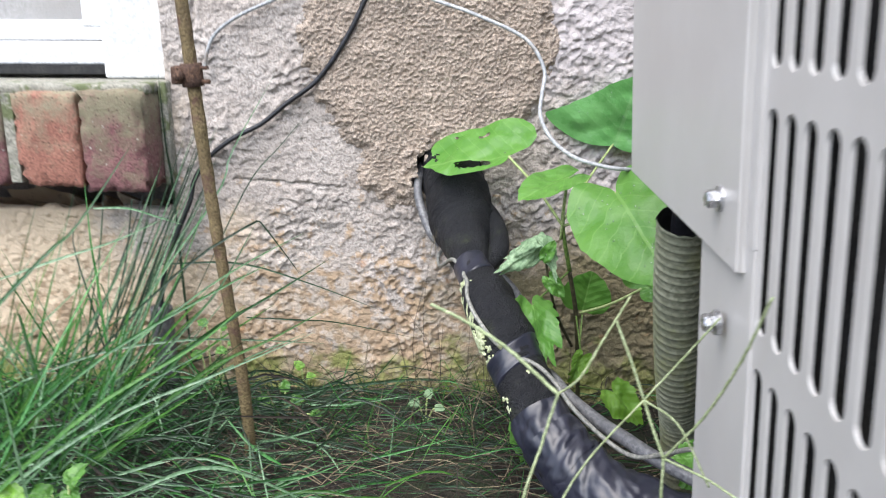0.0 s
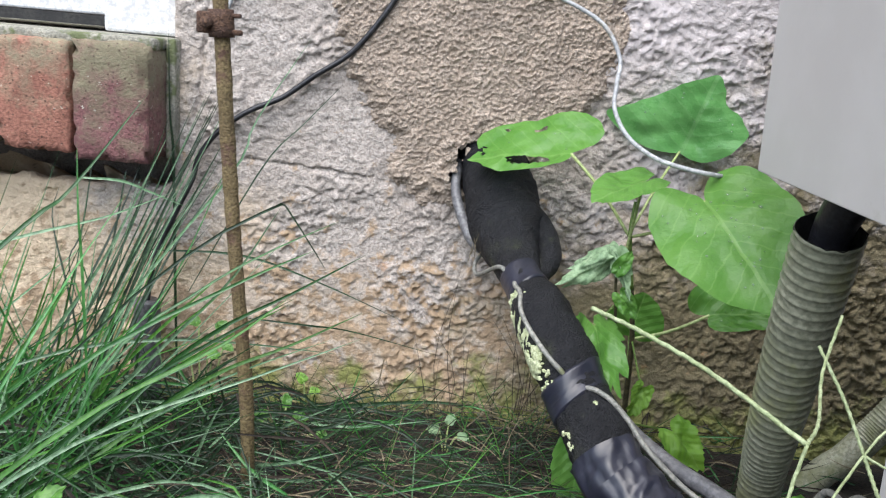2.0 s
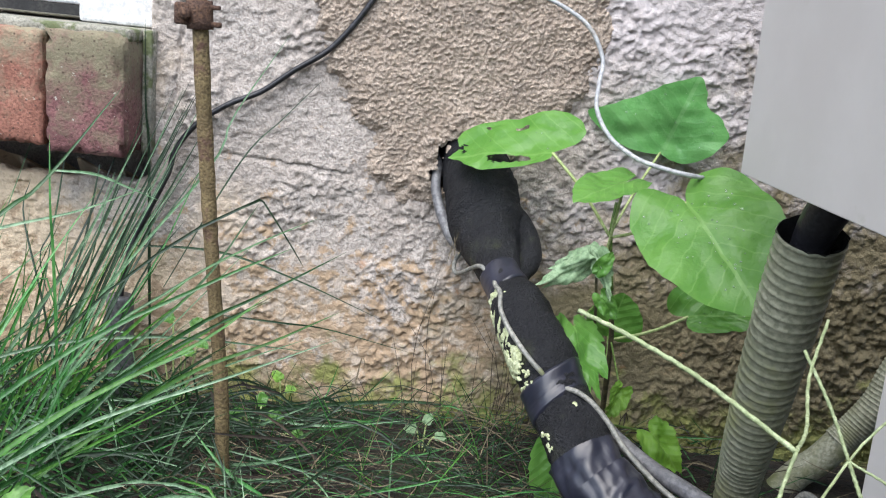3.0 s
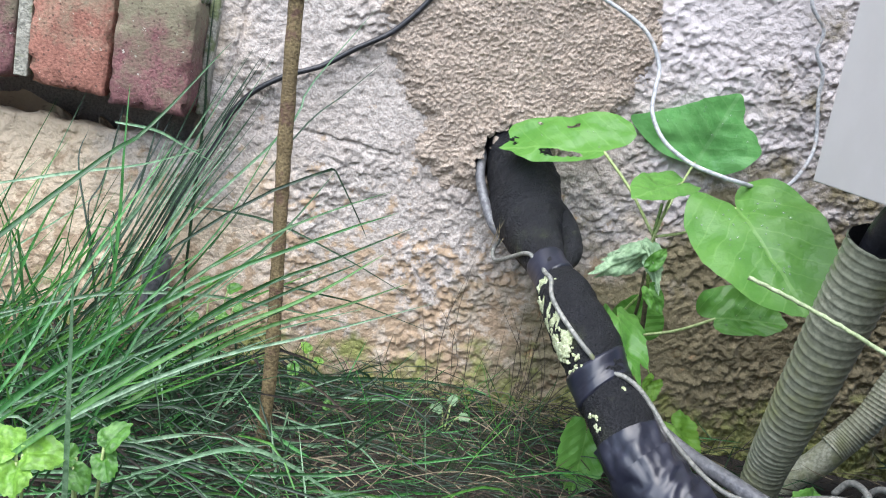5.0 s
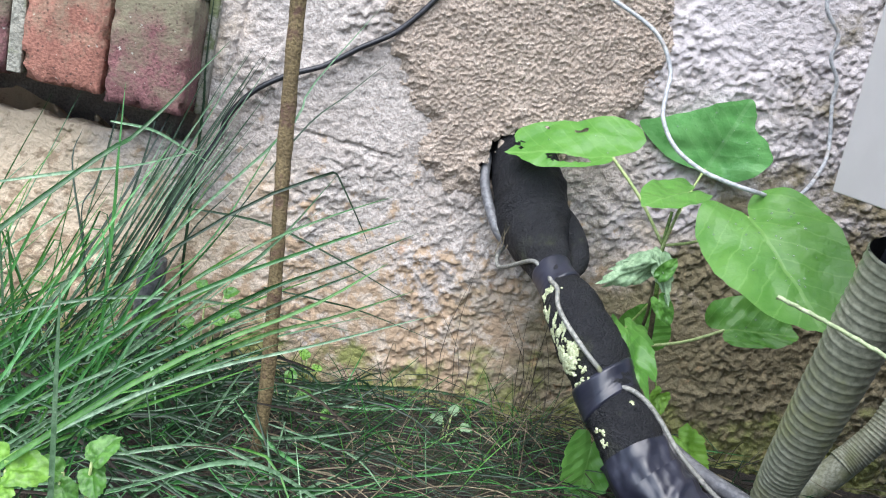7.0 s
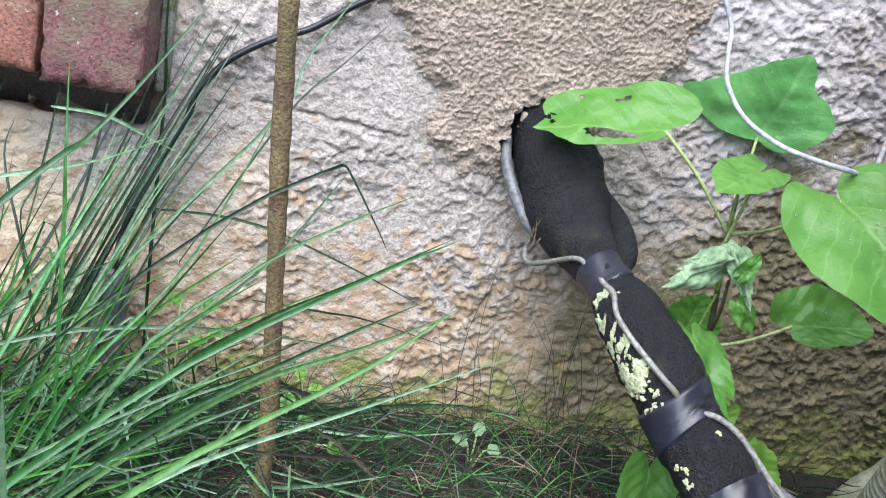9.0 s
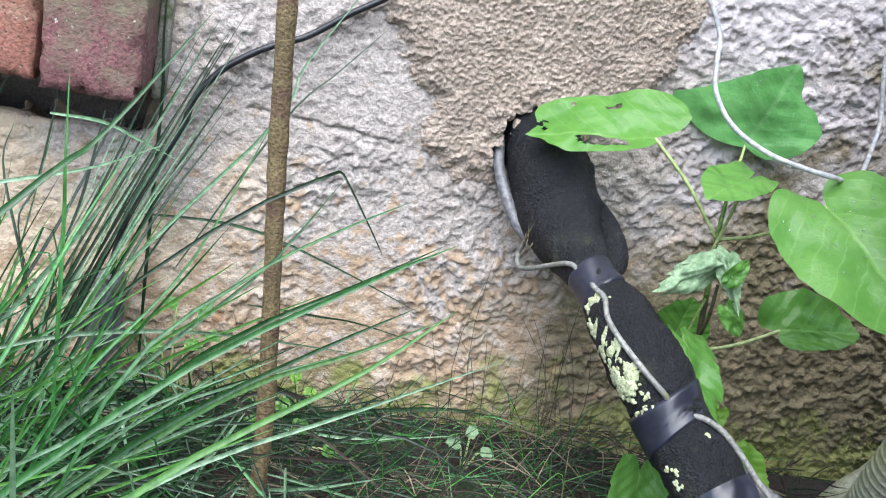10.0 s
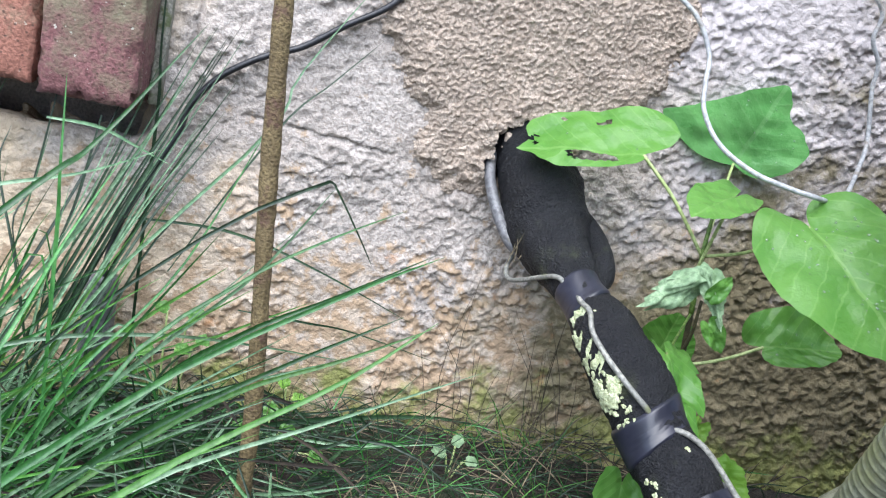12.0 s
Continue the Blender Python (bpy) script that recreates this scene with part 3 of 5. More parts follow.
# ---- flexible conduits ----
def ribbed(pitch, amp, total, n):
    """Thin raised rings at every pitch."""
    return lambda i, w, r, c: r * (1 + amp * (3.4 * (0.5 + 0.5 * math.sin(2 * math.pi * i / (n - 1) * total / pitch)) ** 4 - 0.9))


cond = empty("flexible_conduit", (0.287, 0.535, 0.0))
tagged(cond, "grey-green corrugated flexible conduit, torn open at the top", "conduit")
hose = under(cond, "hose", tube([(0.2515, 0.443, 0.264, 0.0178), (0.257, 0.462, 0.215, 0.0178), (0.266, 0.487, 0.16, 0.0172), (0.2755, 0.512, 0.11, 0.0158), (0.284, 0.532, 0.07, 0.0143), (0.2925, 0.55, 0.0, 0.0132), (0.297, 0.56, -0.04, 0.0132)], 420, 28,
      shape=ribbed(0.0066, 0.011, 0.33, 420), caps=False), "conduit")
# Black inner sleeve, added to colour in the shade of the torn mouth.
rim = under(cond, "torn_rim", tube([(0.2555, 0.457, 0.228, 0.0158), (0.2525, 0.4460, 0.256, 0.0162), (0.2514, 0.4426, 0.2645, 0.0174)], 10, 28, shape=lambda i, w, r, c: r * (1 + 0.07 * math.sin(3 * w + 1) * math.sin(7 * w) * i / 9), caps=False), "gasket", "black torn sleeve standing in for the conduit's unlit inside")
rim.parent = hose
under(cond, "inner_cable", tube([(0.259, 0.462, 0.215, 0.009), (0.253, 0.442, 0.268, 0.0105), (0.262, 0.427, 0.30, 0.012), (0.275, 0.42, 0.33, 0.012)], 16, 12), "black_cable", "black cable inside the conduit")
cond2 = empty("ground_conduit", (0.40, 0.695, 0.0))
tagged(cond2, "pale mossy ribbed conduit rising from the ground behind", "conduit")
under(cond2, "buried_end", tube([(0.397, 0.695, -0.03, 0.0128), (0.416, 0.694, -0.004, 0.0130), (0.433, 0.693, 0.012, 0.0132), (0.452, 0.692, 0.039, 0.0132)], 40, 22, caps=False), "conduit_pale", "smooth mossy lower end")
under(cond2, "hose", tube([(0.444, 0.692, 0.030, 0.0134), (0.456, 0.692, 0.045, 0.0134), (0.470, 0.690, 0.071, 0.0133), (0.479, 0.690, 0.100, 0.0133), (0.489, 0.688, 0.130, 0.0133), (0.512, 0.685, 0.20, 0.0133), (0.542, 0.68, 0.30, 0.0133)], 300, 22, shape=ribbed(0.0068, 0.016, 0.29, 300), caps=False), "conduit_pale")

# ---- tubes and wires along the pipe ----
liquid = empty("liquid_line", (0.064, 0.755, 0.225))
tagged(liquid, "thin dull grey copper tube beside the insulated pipe", "pipe")
under(liquid, "upper_tube", tube([(0.072, 0.80, 0.248, 0.0042), (0.0675, 0.757, 0.233, 0.0042), (0.066, 0.738, 0.217, 0.0043), (0.072, 0.722, 0.198, 0.0044), (0.083, 0.706, 0.179, 0.0045), (0.098, 0.702, 0.170, 0.0045), (0.130, 0.708, 0.152, 0.0045), (0.160, 0.695, 0.130, 0.0045), (0.174, 0.65, 0.107, 0.0045), (0.170, 0.595, 0.092, 0.0048)], 60, 12), "tube")
under(liquid, "lower_tube", tube([(0.170, 0.595, 0.092, 0.005), (0.184, 0.570, 0.098, 0.0052), (0.199, 0.546, 0.089, 0.0054), (0.218, 0.52, 0.082, 0.0056), (0.235, 0.494, 0.081, 0.0056), (0.256, 0.465, 0.079, 0.0056), (0.30, 0.43, 0.075, 0.0056), (0.38, 0.40, 0.08, 0.0056)], 60, 12), "tube")
under(line, "side_fold", tube([(0.134, 0.718, 0.208, 0.005), (0.1425, 0.692, 0.193, 0.0090), (0.143, 0.668, 0.177, 0.0100), (0.130, 0.645, 0.166, 0.007)], 40, 24, shape=lumpy), "foam", "split edge of the foam")
def pipe_surface(s, turn):
    """A place on the pipe's skin at axis position s (in axis points), turned by radians from its front, with the outward way and the axis."""
    ax = smooth_path(AXIS, 400)[min(399, int(s / K * 399))]
    nx = smooth_path(AXIS, 400)[min(399, int(s / K * 399) + 3)]
    t = Vector(nx[:3] - ax[:3]).normalized()
    front = Vector((0.05, -0.86, 0.5))
    front = (front - t * front.dot(t)).normalized()
    side = t.cross(front).normalized()
    if side.x < 0:
        side = -side
    d = (front * math.cos(turn) + side * math.sin(turn)).normalized()
    return Vector(ax[:3]) + d * ax[3], d, t


low = empty("control_wire", (0.085, 0.712, 0.158))
tagged(low, "thin pale grey control wire taped along the black pipe", "wire")
skin = []
for at_s, dx, lift in ((3.82, -1.25, 0.0012), (4.0, -1.05, -0.0016), (4.25, -0.75, -0.0010), (4.45, -0.65, 0.002), (4.8, -0.60, 0.0026), (5.25, -0.85, 0.0026), (5.75, -0.80, 0.0026), (6.25, -0.60, 0.0024), (6.5, -0.46, 0.0012), (6.7, -0.36, -0.0016), (7.15, 0.02, -0.0016), (7.3, 0.16, 0.0012), (7.5, 0.33, 0.0026), (7.8, 0.60, 0.0028), (8.2, 0.9, 0.003)):
    p, d, t = pipe_surface(at_s, dx)
    skin.append(tuple(p + d * lift))
under(low, "wire", tube([(0.095, 0.72, 0.168), (0.0875, 0.711, 0.1585), (0.0895, 0.697, 0.1525)] + skin + [(0.197, 0.511, 0.097), (0.221, 0.495, 0.079), (0.238, 0.478, 0.076), (0.253, 0.46, 0.088), (0.262, 0.432, 0.108), (0.268, 0.42, 0.115)], 200, 10, radius=0.0018), "grey_cable")
coil_pts = [(0.268 + 0.004 * k / 6 * 2.4, 0.42 - 0.0022 * k + 0.0125 * math.cos(k * math.pi / 3), 0.112 + 0.0008 * k + 0.0135 * math.sin(k * math.pi / 3)) for k in range(31)]
under(low, "wire_coil", tube(coil_pts + [(0.33, 0.36, 0.14)], 200, 8, radius=0.002), "grey_cable", "loose coil of pale grey wire")


def flakes(spots, seed):
    """Thin ragged flakes lying on the pipe."""
    r = random.Random(seed)
    vs, fs = [], []
    for s, dx, size in spots:
        p, d, t = pipe_surface(s, dx)
        a = d.cross(t).normalized()
        n = 18
        b = len(vs)
        p1, p2 = r.uniform(0, 6.3), r.uniform(0, 6.3)
        vs.append(p + d * 0.0008)
        for ring, up in ((0.8, 0.0008), (1.0, 0.0006), (1.03, -0.0015)):
            for k in range(n):
                w = 2 * math.pi * k / n
                m = size * ring * (0.85 + 0.25 * math.sin(2 * w + p1) + 0.18 * math.sin(3 * w + p2) + 0.12 * math.sin(5 * w + p1 + p2))
                vs.append(p + a * m * math.cos(w) + t * m * 1.25 * math.sin(w) + d * up)
        for k in range(n):
            l = (k + 1) % n
            fs.append([b, b + 1 + k, b + 1 + l])
            for j in range(2):
                fs.append([b + 1 + j * n + k, b + 1 + (j + 1) * n + k, b + 1 + (j + 1) * n + l, b + 1 + j * n + l])
    return vs, fs


fr = random.Random(4)
spots = [(4.62, -0.85, 0.0036), (4.60, -1.15, 0.0032), (4.66, -1.35, 0.0028), (4.74, -0.68, 0.0034), (4.88, -0.62, 0.0030), (5.02, -0.72, 0.0024), (7.75, 0.12, 0.0017)]
spots += [(5.1 + 1.15 * fr.random(), -0.95 - 0.75 * fr.random(), 0.0010 + 0.0042 * fr.random() ** 2) for _ in range(80)]
spots += [(4.9 + 1.9 * fr.random(), -0.7 - 0.8 * fr.random(), 0.0005 + 0.0010 * fr.random()) for _ in range(40)]
spots += [(7.7 + 0.8 * fr.random(), -1.1 - 0.3 * fr.random(), 0.0007 + 0.0013 * fr.random()) for _ in range(9)]
growth = tagged(under(line, "lichen", flakes(spots, 3), "lichen", "pale green flaking growth"), kind="stuff")
growth.parent = sleeve
under(line, "torn_end", joined(box(0.072, 0.083, 0.742, 0.750, 0.240, 0.253, 0.003)), "patch", "crumb of plaster")

def crumbs(n, seed):
    """Loose mortar crumbs stuck round the rim of the hole."""
    r = random.Random(seed)
    vs, fs = [], []
    for _ in range(n):
        w = r.uniform(0.30, 1.12) * math.pi
        c = Vector((0.094 + 0.0385 * math.cos(w) + r.gauss(0, 0.003), WALL - 0.005 + r.gauss(0, 0.003), 0.237 + 0.0335 * math.sin(w) + r.gauss(0, 0.003)))
        bm = bmesh.new()
        bmesh.ops.create_icosphere(bm, subdivisions=2, radius=r.uniform(0.0016, 0.0046))
        b = len(vs)
        bm.verts.index_update()
        o = Vector((r.random(), r.random(), r.random())) * 9
        for v in bm.verts:
            vs.append(c + v.co * (1 + 0.55 * noise.noise(v.co * 420 + o)))
        fs += [[v.index + b for v in f.verts] for f in bm.faces]
        bm.free()
    return vs, fs


tagged(link("mortar_crumbs", *crumbs(58, 6), "patch", smooth=False), "loose crumbs of sandy mortar round the hole", "mortar", kind="stuff")

ww = empty("white_wire", (0.17, 0.70, 0.366))
tagged(ww, "loose white wire looping against the stucco wall", "wire")
under(ww, "wire", tube([(-0.139, 0.742, 0.335), (-0.130, 0.742, 0.362), (-0.109, 0.742, 0.380), (-0.074, 0.742, 0.396), (-0.027, 0.740, 0.412), (0.035, 0.732, 0.412), (0.084, 0.715, 0.398), (0.125, 0.705, 0.384), (0.165, 0.692, 0.365), (0.181, 0.682, 0.340), (0.179, 0.670, 0.320), (0.177, 0.656, 0.302), (0.186, 0.640, 0.284), (0.202, 0.620, 0.273), (0.220, 0.605, 0.269), (0.240, 0.597, 0.267), (0.275, 0.628, 0.262), (0.311, 0.670, 0.266), (0.343, 0.710, 0.282), (0.356, 0.728, 0.304), (0.350, 0.735, 0.343), (0.3475, 0.735, 0.363), (0.336, 0.735, 0.380), (0.336, 0.735, 0.400), (0.319, 0.735, 0.418), (0.318, 0.735, 0.440), (0.33, 0.74, 0.50), (0.35, 0.745, 0.60)], 260, 10, radius=0.0017), "white_wire")

bc = empty("black_cable", (-0.195, 0.728, 0.0))
tagged(bc, "black cable on the wall running down into a grey stub", "cable")
under(bc, "cable", tube([(0.045, 0.744, 0.46), (0.018, 0.742, 0.40), (-0.004, 0.741, 0.359), (-0.031, 0.742, 0.324), (-0.061, 0.742, 0.302), (-0.087, 0.742, 0.282), (-0.115, 0.74, 0.268), (-0.140, 0.74, 0.249), (-0.156, 0.738, 0.226), (-0.161, 0.736, 0.206), (-0.176, 0.733, 0.172), (-0.191, 0.73, 0.134), (-0.197, 0.728, 0.096), (-0.197, 0.727, 0.06)], 120, 10, radius=0.0024), "black_cable")
under(bc, "stub", tube([(-0.196, 0.727, -0.03, 0.0115), (-0.197, 0.727, 0.086, 0.0115), (-0.197, 0.727, 0.092, 0.0095)], 14, 16), "tube", "dull grey plastic stub")


# ---- leaves ----
def leaf_material(name, low, high, vein, rough=0.34, trans=0.3):
    m = mat(name, low, high, 45, rough, 0.04, 260, transmission=trans, spread=0.08, depth=0.0012)
    nt = m.node_tree
    b = nt.nodes["Principled BSDF"]
    uv = nt.nodes.new("ShaderNodeUVMap")
    uv.uv_map = "blade"
    sp = nt.nodes.new("ShaderNodeSeparateXYZ")
    nt.links.new(uv.outputs[0], sp.inputs[0])

    def mth(op, a, c=0.0):
        n = nt.nodes.new("ShaderNodeMath")
        n.operation = op
        for k, v in enumerate((a, c)):
            if isinstance(v, (int, float)):
                n.inputs[k].default_value = v
            else:
                nt.links.new(v, n.inputs[k])
        return n.outputs[0]

    av = mth("ABSOLUTE", sp.outputs[1])
    wob = nt.nodes.new("ShaderNodeTexNoise")
    wob.inputs["Scale"].default_value = 70
    tc = nt.nodes["Texture Coordinate"]
    nt.links.new(tc.outputs["Object"], wob.inputs["Vector"])
    ph = mth("ADD", mth("MULTIPLY", mth("SUBTRACT", sp.outputs[0], mth("MULTIPLY", av, 0.75)), 5.5), mth("MULTIPLY", wob.outputs["Fac"], 0.5))
    side = mth("LESS_THAN", mth("ABSOLUTE", mth("SUBTRACT", mth("FRACT", ph), 0.5)), 0.042)
    mid = mth("LESS_THAN", av, 0.016)
    fac = mth("MULTIPLY", mth("MAXIMUM", mid, mth("MULTIPLY", side, 0.6)), 0.55)
    x = nt.nodes.new("ShaderNodeMix")
    x.data_type = "RGBA"
    nt.links.new(fac, x.inputs[0])
    nt.links.new(b.inputs["Base Color"].links[0].from_socket, x.inputs[6])
    x.inputs[7].default_value = (*vein, 1)
    nt.links.new(x.outputs[2], b.inputs["Base Color"])
    bp = nt.nodes["Bump"]
    height = mth("ADD", mth("MULTIPLY", bp.inputs["Height"].links[0].from_socket, 0.6), mth("MULTIPLY", mth("ABSOLUTE", mth("SUBTRACT", mth("FRACT", ph), 0.5)), 0.7))
    nt.links.new(height, bp.inputs["Height"])
    bp.inputs["Strength"].default_value = 0.9
    b.inputs["Specular IOR Level"].default_value = 0.38
    return m


M["leaf"] = leaf_material("fresh_green_leaf", (0.105, 0.27, 0.042), (0.145, 0.325, 0.06), (0.23, 0.42, 0.11), 0.34)
M["leaf_deep"] = leaf_material("deep_green_leaf", (0.118, 0.325, 0.088), (0.165, 0.40, 0.12), (0.21, 0.42, 0.16), 0.28)
M["leaf_pale"] = leaf_material("pale_curled_leaf", (0.19, 0.31, 0.15), (0.31, 0.43, 0.25), (0.38, 0.50, 0.31), 0.6, 0.2)
M["leaf_yellow"] = leaf_material("yellow_green_leaf", (0.14, 0.30, 0.03), (0.20, 0.38, 0.05), (0.26, 0.42, 0.10), 0.45, 0.35)
M["leaf_wilted"] = mat("wilted_pale_leaf", (0.22, 0.34, 0.18), (0.34, 0.46, 0.28), 110, 0.6, 0.25, 320, spread=0.05, transmission=0.2)
M["leaf_small"] = mat("small_green_leaf", (0.10, 0.25, 0.04), (0.155, 0.33, 0.065), 90, 0.36, 0.15, 300, spread=0.12, transmission=0.3)
M["leaf_lime"] = mat("small_lime_leaf", (0.20, 0.41, 0.05), (0.30, 0.52, 0.09), 90, 0.4, 0.15, 300, spread=0.1, transmission=0.35)
M["drop"] = bpy.data.materials.new("water")
M["drop"].use_nodes = True
db = M["drop"].node_tree.nodes["Principled BSDF"]
db.inputs["Base Color"].default_value = (0.85, 0.92, 0.85, 1)
db.inputs["Roughness"].default_value, db.inputs["Transmission Weight"].default_value, db.inputs["IOR"].default_value = 0.03, 0.85, 1.33

HEART = [(0.0, 0.0), (-0.08, 0.05), (-0.16, 0.13), (-0.21, 0.25), (-0.19, 0.38), (-0.10, 0.48), (0.04, 0.54), (0.20, 0.555), (0.37, 0.53), (0.54, 0.47), (0.69, 0.38), (0.82, 0.26), (0.92, 0.13), (1.0, 0.0)]
OVATE = [(0.0, 0.0), (-0.09, 0.04), (-0.17, 0.11), (-0.20, 0.21), (-0.17, 0.33), (-0.09, 0.44), (0.03, 0.52), (0.18, 0.555), (0.35, 0.56), (0.52, 0.52), (0.68, 0.44), (0.82, 0.31), (0.93, 0.15), (1.0, 0.0)]
TAPER = [(0.0, 0.0), (-0.08, 0.08), (-0.16, 0.20), (-0.17, 0.33), (-0.09, 0.45), (0.05, 0.53), (0.20, 0.53), (0.33, 0.46), (0.46, 0.36), (0.60, 0.26), (0.76, 0.16), (0.90, 0.07), (1.0, 0.0)]
ROUND = [(0.0, 0.0), (-0.02, 0.10), (-0.02, 0.24), (0.05, 0.38), (0.18, 0.48), (0.36, 0.53), (0.54, 0.50), (0.70, 0.42), (0.83, 0.31), (0.92, 0.18), (0.98, 0.08), (1.0, 0.0)]


class Leaf:
    """A leaf blade: base, tip, the way that its face looks, width; fold and droop bend it, holes are eaten through it."""

    def __init__(self, base, tip, face, width, outline=HEART, fold=0.15, droop=0.12, wave=0.06, seed=0, holes=(), ragged=0.02, curl=0.0, halves=(1.0, 1.0), lobes=(1.0, 1.0), other=None):
        self.base, self.tip = Vector(base), Vector(tip)
        self.u = self.tip - self.base
        self.length = self.u.length
        self.u.normalize()
        n = Vector(face)
        self.n = (n - self.u * n.dot(self.u)).normalized()
        self.v = self.n.cross(self.u)
        self.width, self.fold, self.droop, self.wave, self.seed, self.curl = width, fold, droop, wave, seed, curl
        half = smooth_path(outline, 64 if holes else 34)
        back = smooth_path(other, len(half)) if other else half
        ring = [tuple(p) for p in half] + [(p[0], -p[1]) for p in back[-2:0:-1]]
        self.ring = []
        for a, b in ring:
            j = 1 + ragged * noise.noise(Vector((a * 9 + seed, b * 9, seed))) * 2
            self.ring.append((a * j * (lobes[int(b < 0)] if a < 0 else 1), b * j))
        self.holes, self.halves = holes, halves

    def place(self, a, b):
        s = self.seed
        h = self.fold * abs(b) * self.width - self.droop * self.length * a * a - self.curl * self.width * b * b * 2
        h += self.wave * self.length * (noise.noise(Vector((a * 2.6 + s, b * 2.6, s))) + 0.35 * noise.noise(Vector((a * 7 + s, b * 7, s + 5))))
        return self.base + self.u * (a * self.length) + self.v * (b * self.width / 1.1 * self.halves[int(b < 0)]) + self.n * h

    def mesh(self, name, material, parent, label=""):
        nr, ns = (26 if self.holes else 9), len(self.ring)
        cx = 0.26
        verts, uvs, faces = [self.place(cx, 0)], [(cx, 0)], []
        for k in range(1, nr + 1):
            r = k / nr
            for a, b in self.ring:
                q = (cx + (a - cx) * r, b * r)
                verts.append(self.place(*q))
                uvs.append(q)
        for k in range(ns):
            l = (k + 1) % ns
            faces.append([0, 1 + k, 1 + l])
            for r in range(nr - 1):
                faces.append([1 + r * ns + k, 1 + (r + 1) * ns + k, 1 + (r + 1) * ns + l, 1 + r * ns + l])
        if self.holes:
            def eaten(f):
                a = sum(uvs[i][0] for i in f) / len(f)
                b = sum(uvs[i][1] for i in f) / len(f)
                return any(((a - ha) / ra) ** 2 + ((b - hb) / rb) ** 2 < 1 + 0.7 * noise.noise(Vector((a * 30, b * 30, 1))) for ha, hb, ra, rb in self.holes)
            faces = [f for f in faces if not eaten(f)]
        o = Vector(parent.location)
        ob = link(name, [p - o for p in verts], faces, material, parent, label)
        me = ob.data
        lay = me.uv_layers.new(name="blade")
        for lp in me.loops:
            lay.data[lp.index].uv = uvs[lp.vertex_index]
        return ob


plant = empty("broadleaf_weed", (0.225, 0.68, 0.0))
tagged(plant, "green heart-leaved weed with wet holed leaves beside the pipe", "plant")
under(plant, "stem", tube([(0.228, 0.68, -0.03, 0.0024), (0.222, 0.668, 0.06, 0.0024), (0.216, 0.655, 0.12, 0.0022), (0.207, 0.646, 0.165, 0.0020)], 30, 8), "stem_brown")
under(plant, "shoot", tube([(0.207, 0.646, 0.165, 0.0020), (0.1985, 0.640, 0.208, 0.0017), (0.200, 0.645, 0.235, 0.0013)], 20, 8), "stem", "fresh green shoot")
under(plant, "side_stem", tube([(0.213, 0.652, 0.09, 0.0014), (0.195, 0.625, 0.13, 0.0014), (0.185, 0.60, 0.165, 0.0012), (0.180, 0.592, 0.19, 0.001)], 20, 8), "stem_brown")
EATEN_LOW = [(0.0, 0.0), (-0.01, 0.06), (0.0, 0.12), (0.08, 0.18), (0.20, 0.22), (0.39, 0.25), (0.65, 0.235), (0.78, 0.16), (0.90, 0.06), (1.0, 0.0)]
EATEN_HIGH = [(0.0, 0.0), (-0.12, 0.10), (-0.24, 0.25), (-0.25, 0.38), (-0.17, 0.55), (-0.04, 0.64), (0.12, 0.655), (0.40, 0.60), (0.65, 0.54), (0.85, 0.47), (0.93, 0.42), (0.96, 0.25), (0.93, 0.12), (1.0, 0.0)]
L1 = Leaf((0.1510, 0.672, 0.2640), (0.0705, 0.708, 0.250), (0.05, -0.66, 0.75), 0.073, outline=EATEN_LOW, other=EATEN_HIGH, seed=2, fold=0.04, droop=0.05, wave=0.05,
          holes=[(0.41, 0.085, 0.19, 0.075), (0.28, 0.08, 0.10, 0.05), (0.34, -0.41, 0.05, 0.03), (0.30, -0.46, 0.03, 0.02), (0.65, -0.43, 0.04, 0.015), (0.74, -0.45, 0.02, 0.015), (0.86, -0.10, 0.03, 0.025), (0.90, -0.17, 0.03, 0.03), (0.85, -0.21, 0.02, 0.03), (0.98, -0.14, 0.05, 0.05)])
BROAD_SIDE = [(0.0, 0.0), (-0.06, 0.12), (-0.09, 0.28), (-0.05, 0.45), (0.04, 0.60), (0.12, 0.66), (0.22, 0.58), (0.39, 0.45), (0.56, 0.33), (0.73, 0.22), (0.88, 0.10), (1.0, 0.0)]
SHORT_SIDE = [(0.0, 0.0), (-0.02, 0.08), (0.0, 0.18), (0.08, 0.26), (0.22, 0.34), (0.38, 0.385), (0.53, 0.38), (0.64, 0.30), (0.74, 0.15), (0.86, 0.10), (0.94, 0.05), (1.0, 0.0)]
L2 = Leaf((0.2560, 0.735, 0.2640), (0.2775, 0.735, 0.332), (-0.02, -0.80, 0.60), 0.121, outline=BROAD_SIDE, other=SHORT_SIDE, seed=5, fold=0.08, droop=-0.03, wave=0.08)
L3 = Leaf((0.2335, 0.588, 0.2495), (0.262, 0.503, 0.203), (-0.30, -0.62, 0.75), 0.099, outline=OVATE, seed=9, fold=0.10, droop=0.06, wave=0.085, halves=(1.0, 0.92), lobes=(1.0, 1.05))
L4 = Leaf((0.1985, 0.624, 0.254), (0.156, 0.590, 0.2465), (0.1, -0.20, 0.96), 0.038, outline=OVATE, seed=12, fold=0.14, droop=0.10, lobes=(1.9, 1.9))
L5 = Leaf((0.2735, 0.650, 0.1475), (0.336, 0.645, 0.157), (0.0, -0.72, 0.70), 0.060, seed=15, outline=OVATE, fold=0.16, droop=0.08, wave=0.10, halves=(1.0, 0.55), lobes=(1.3, 0.2))
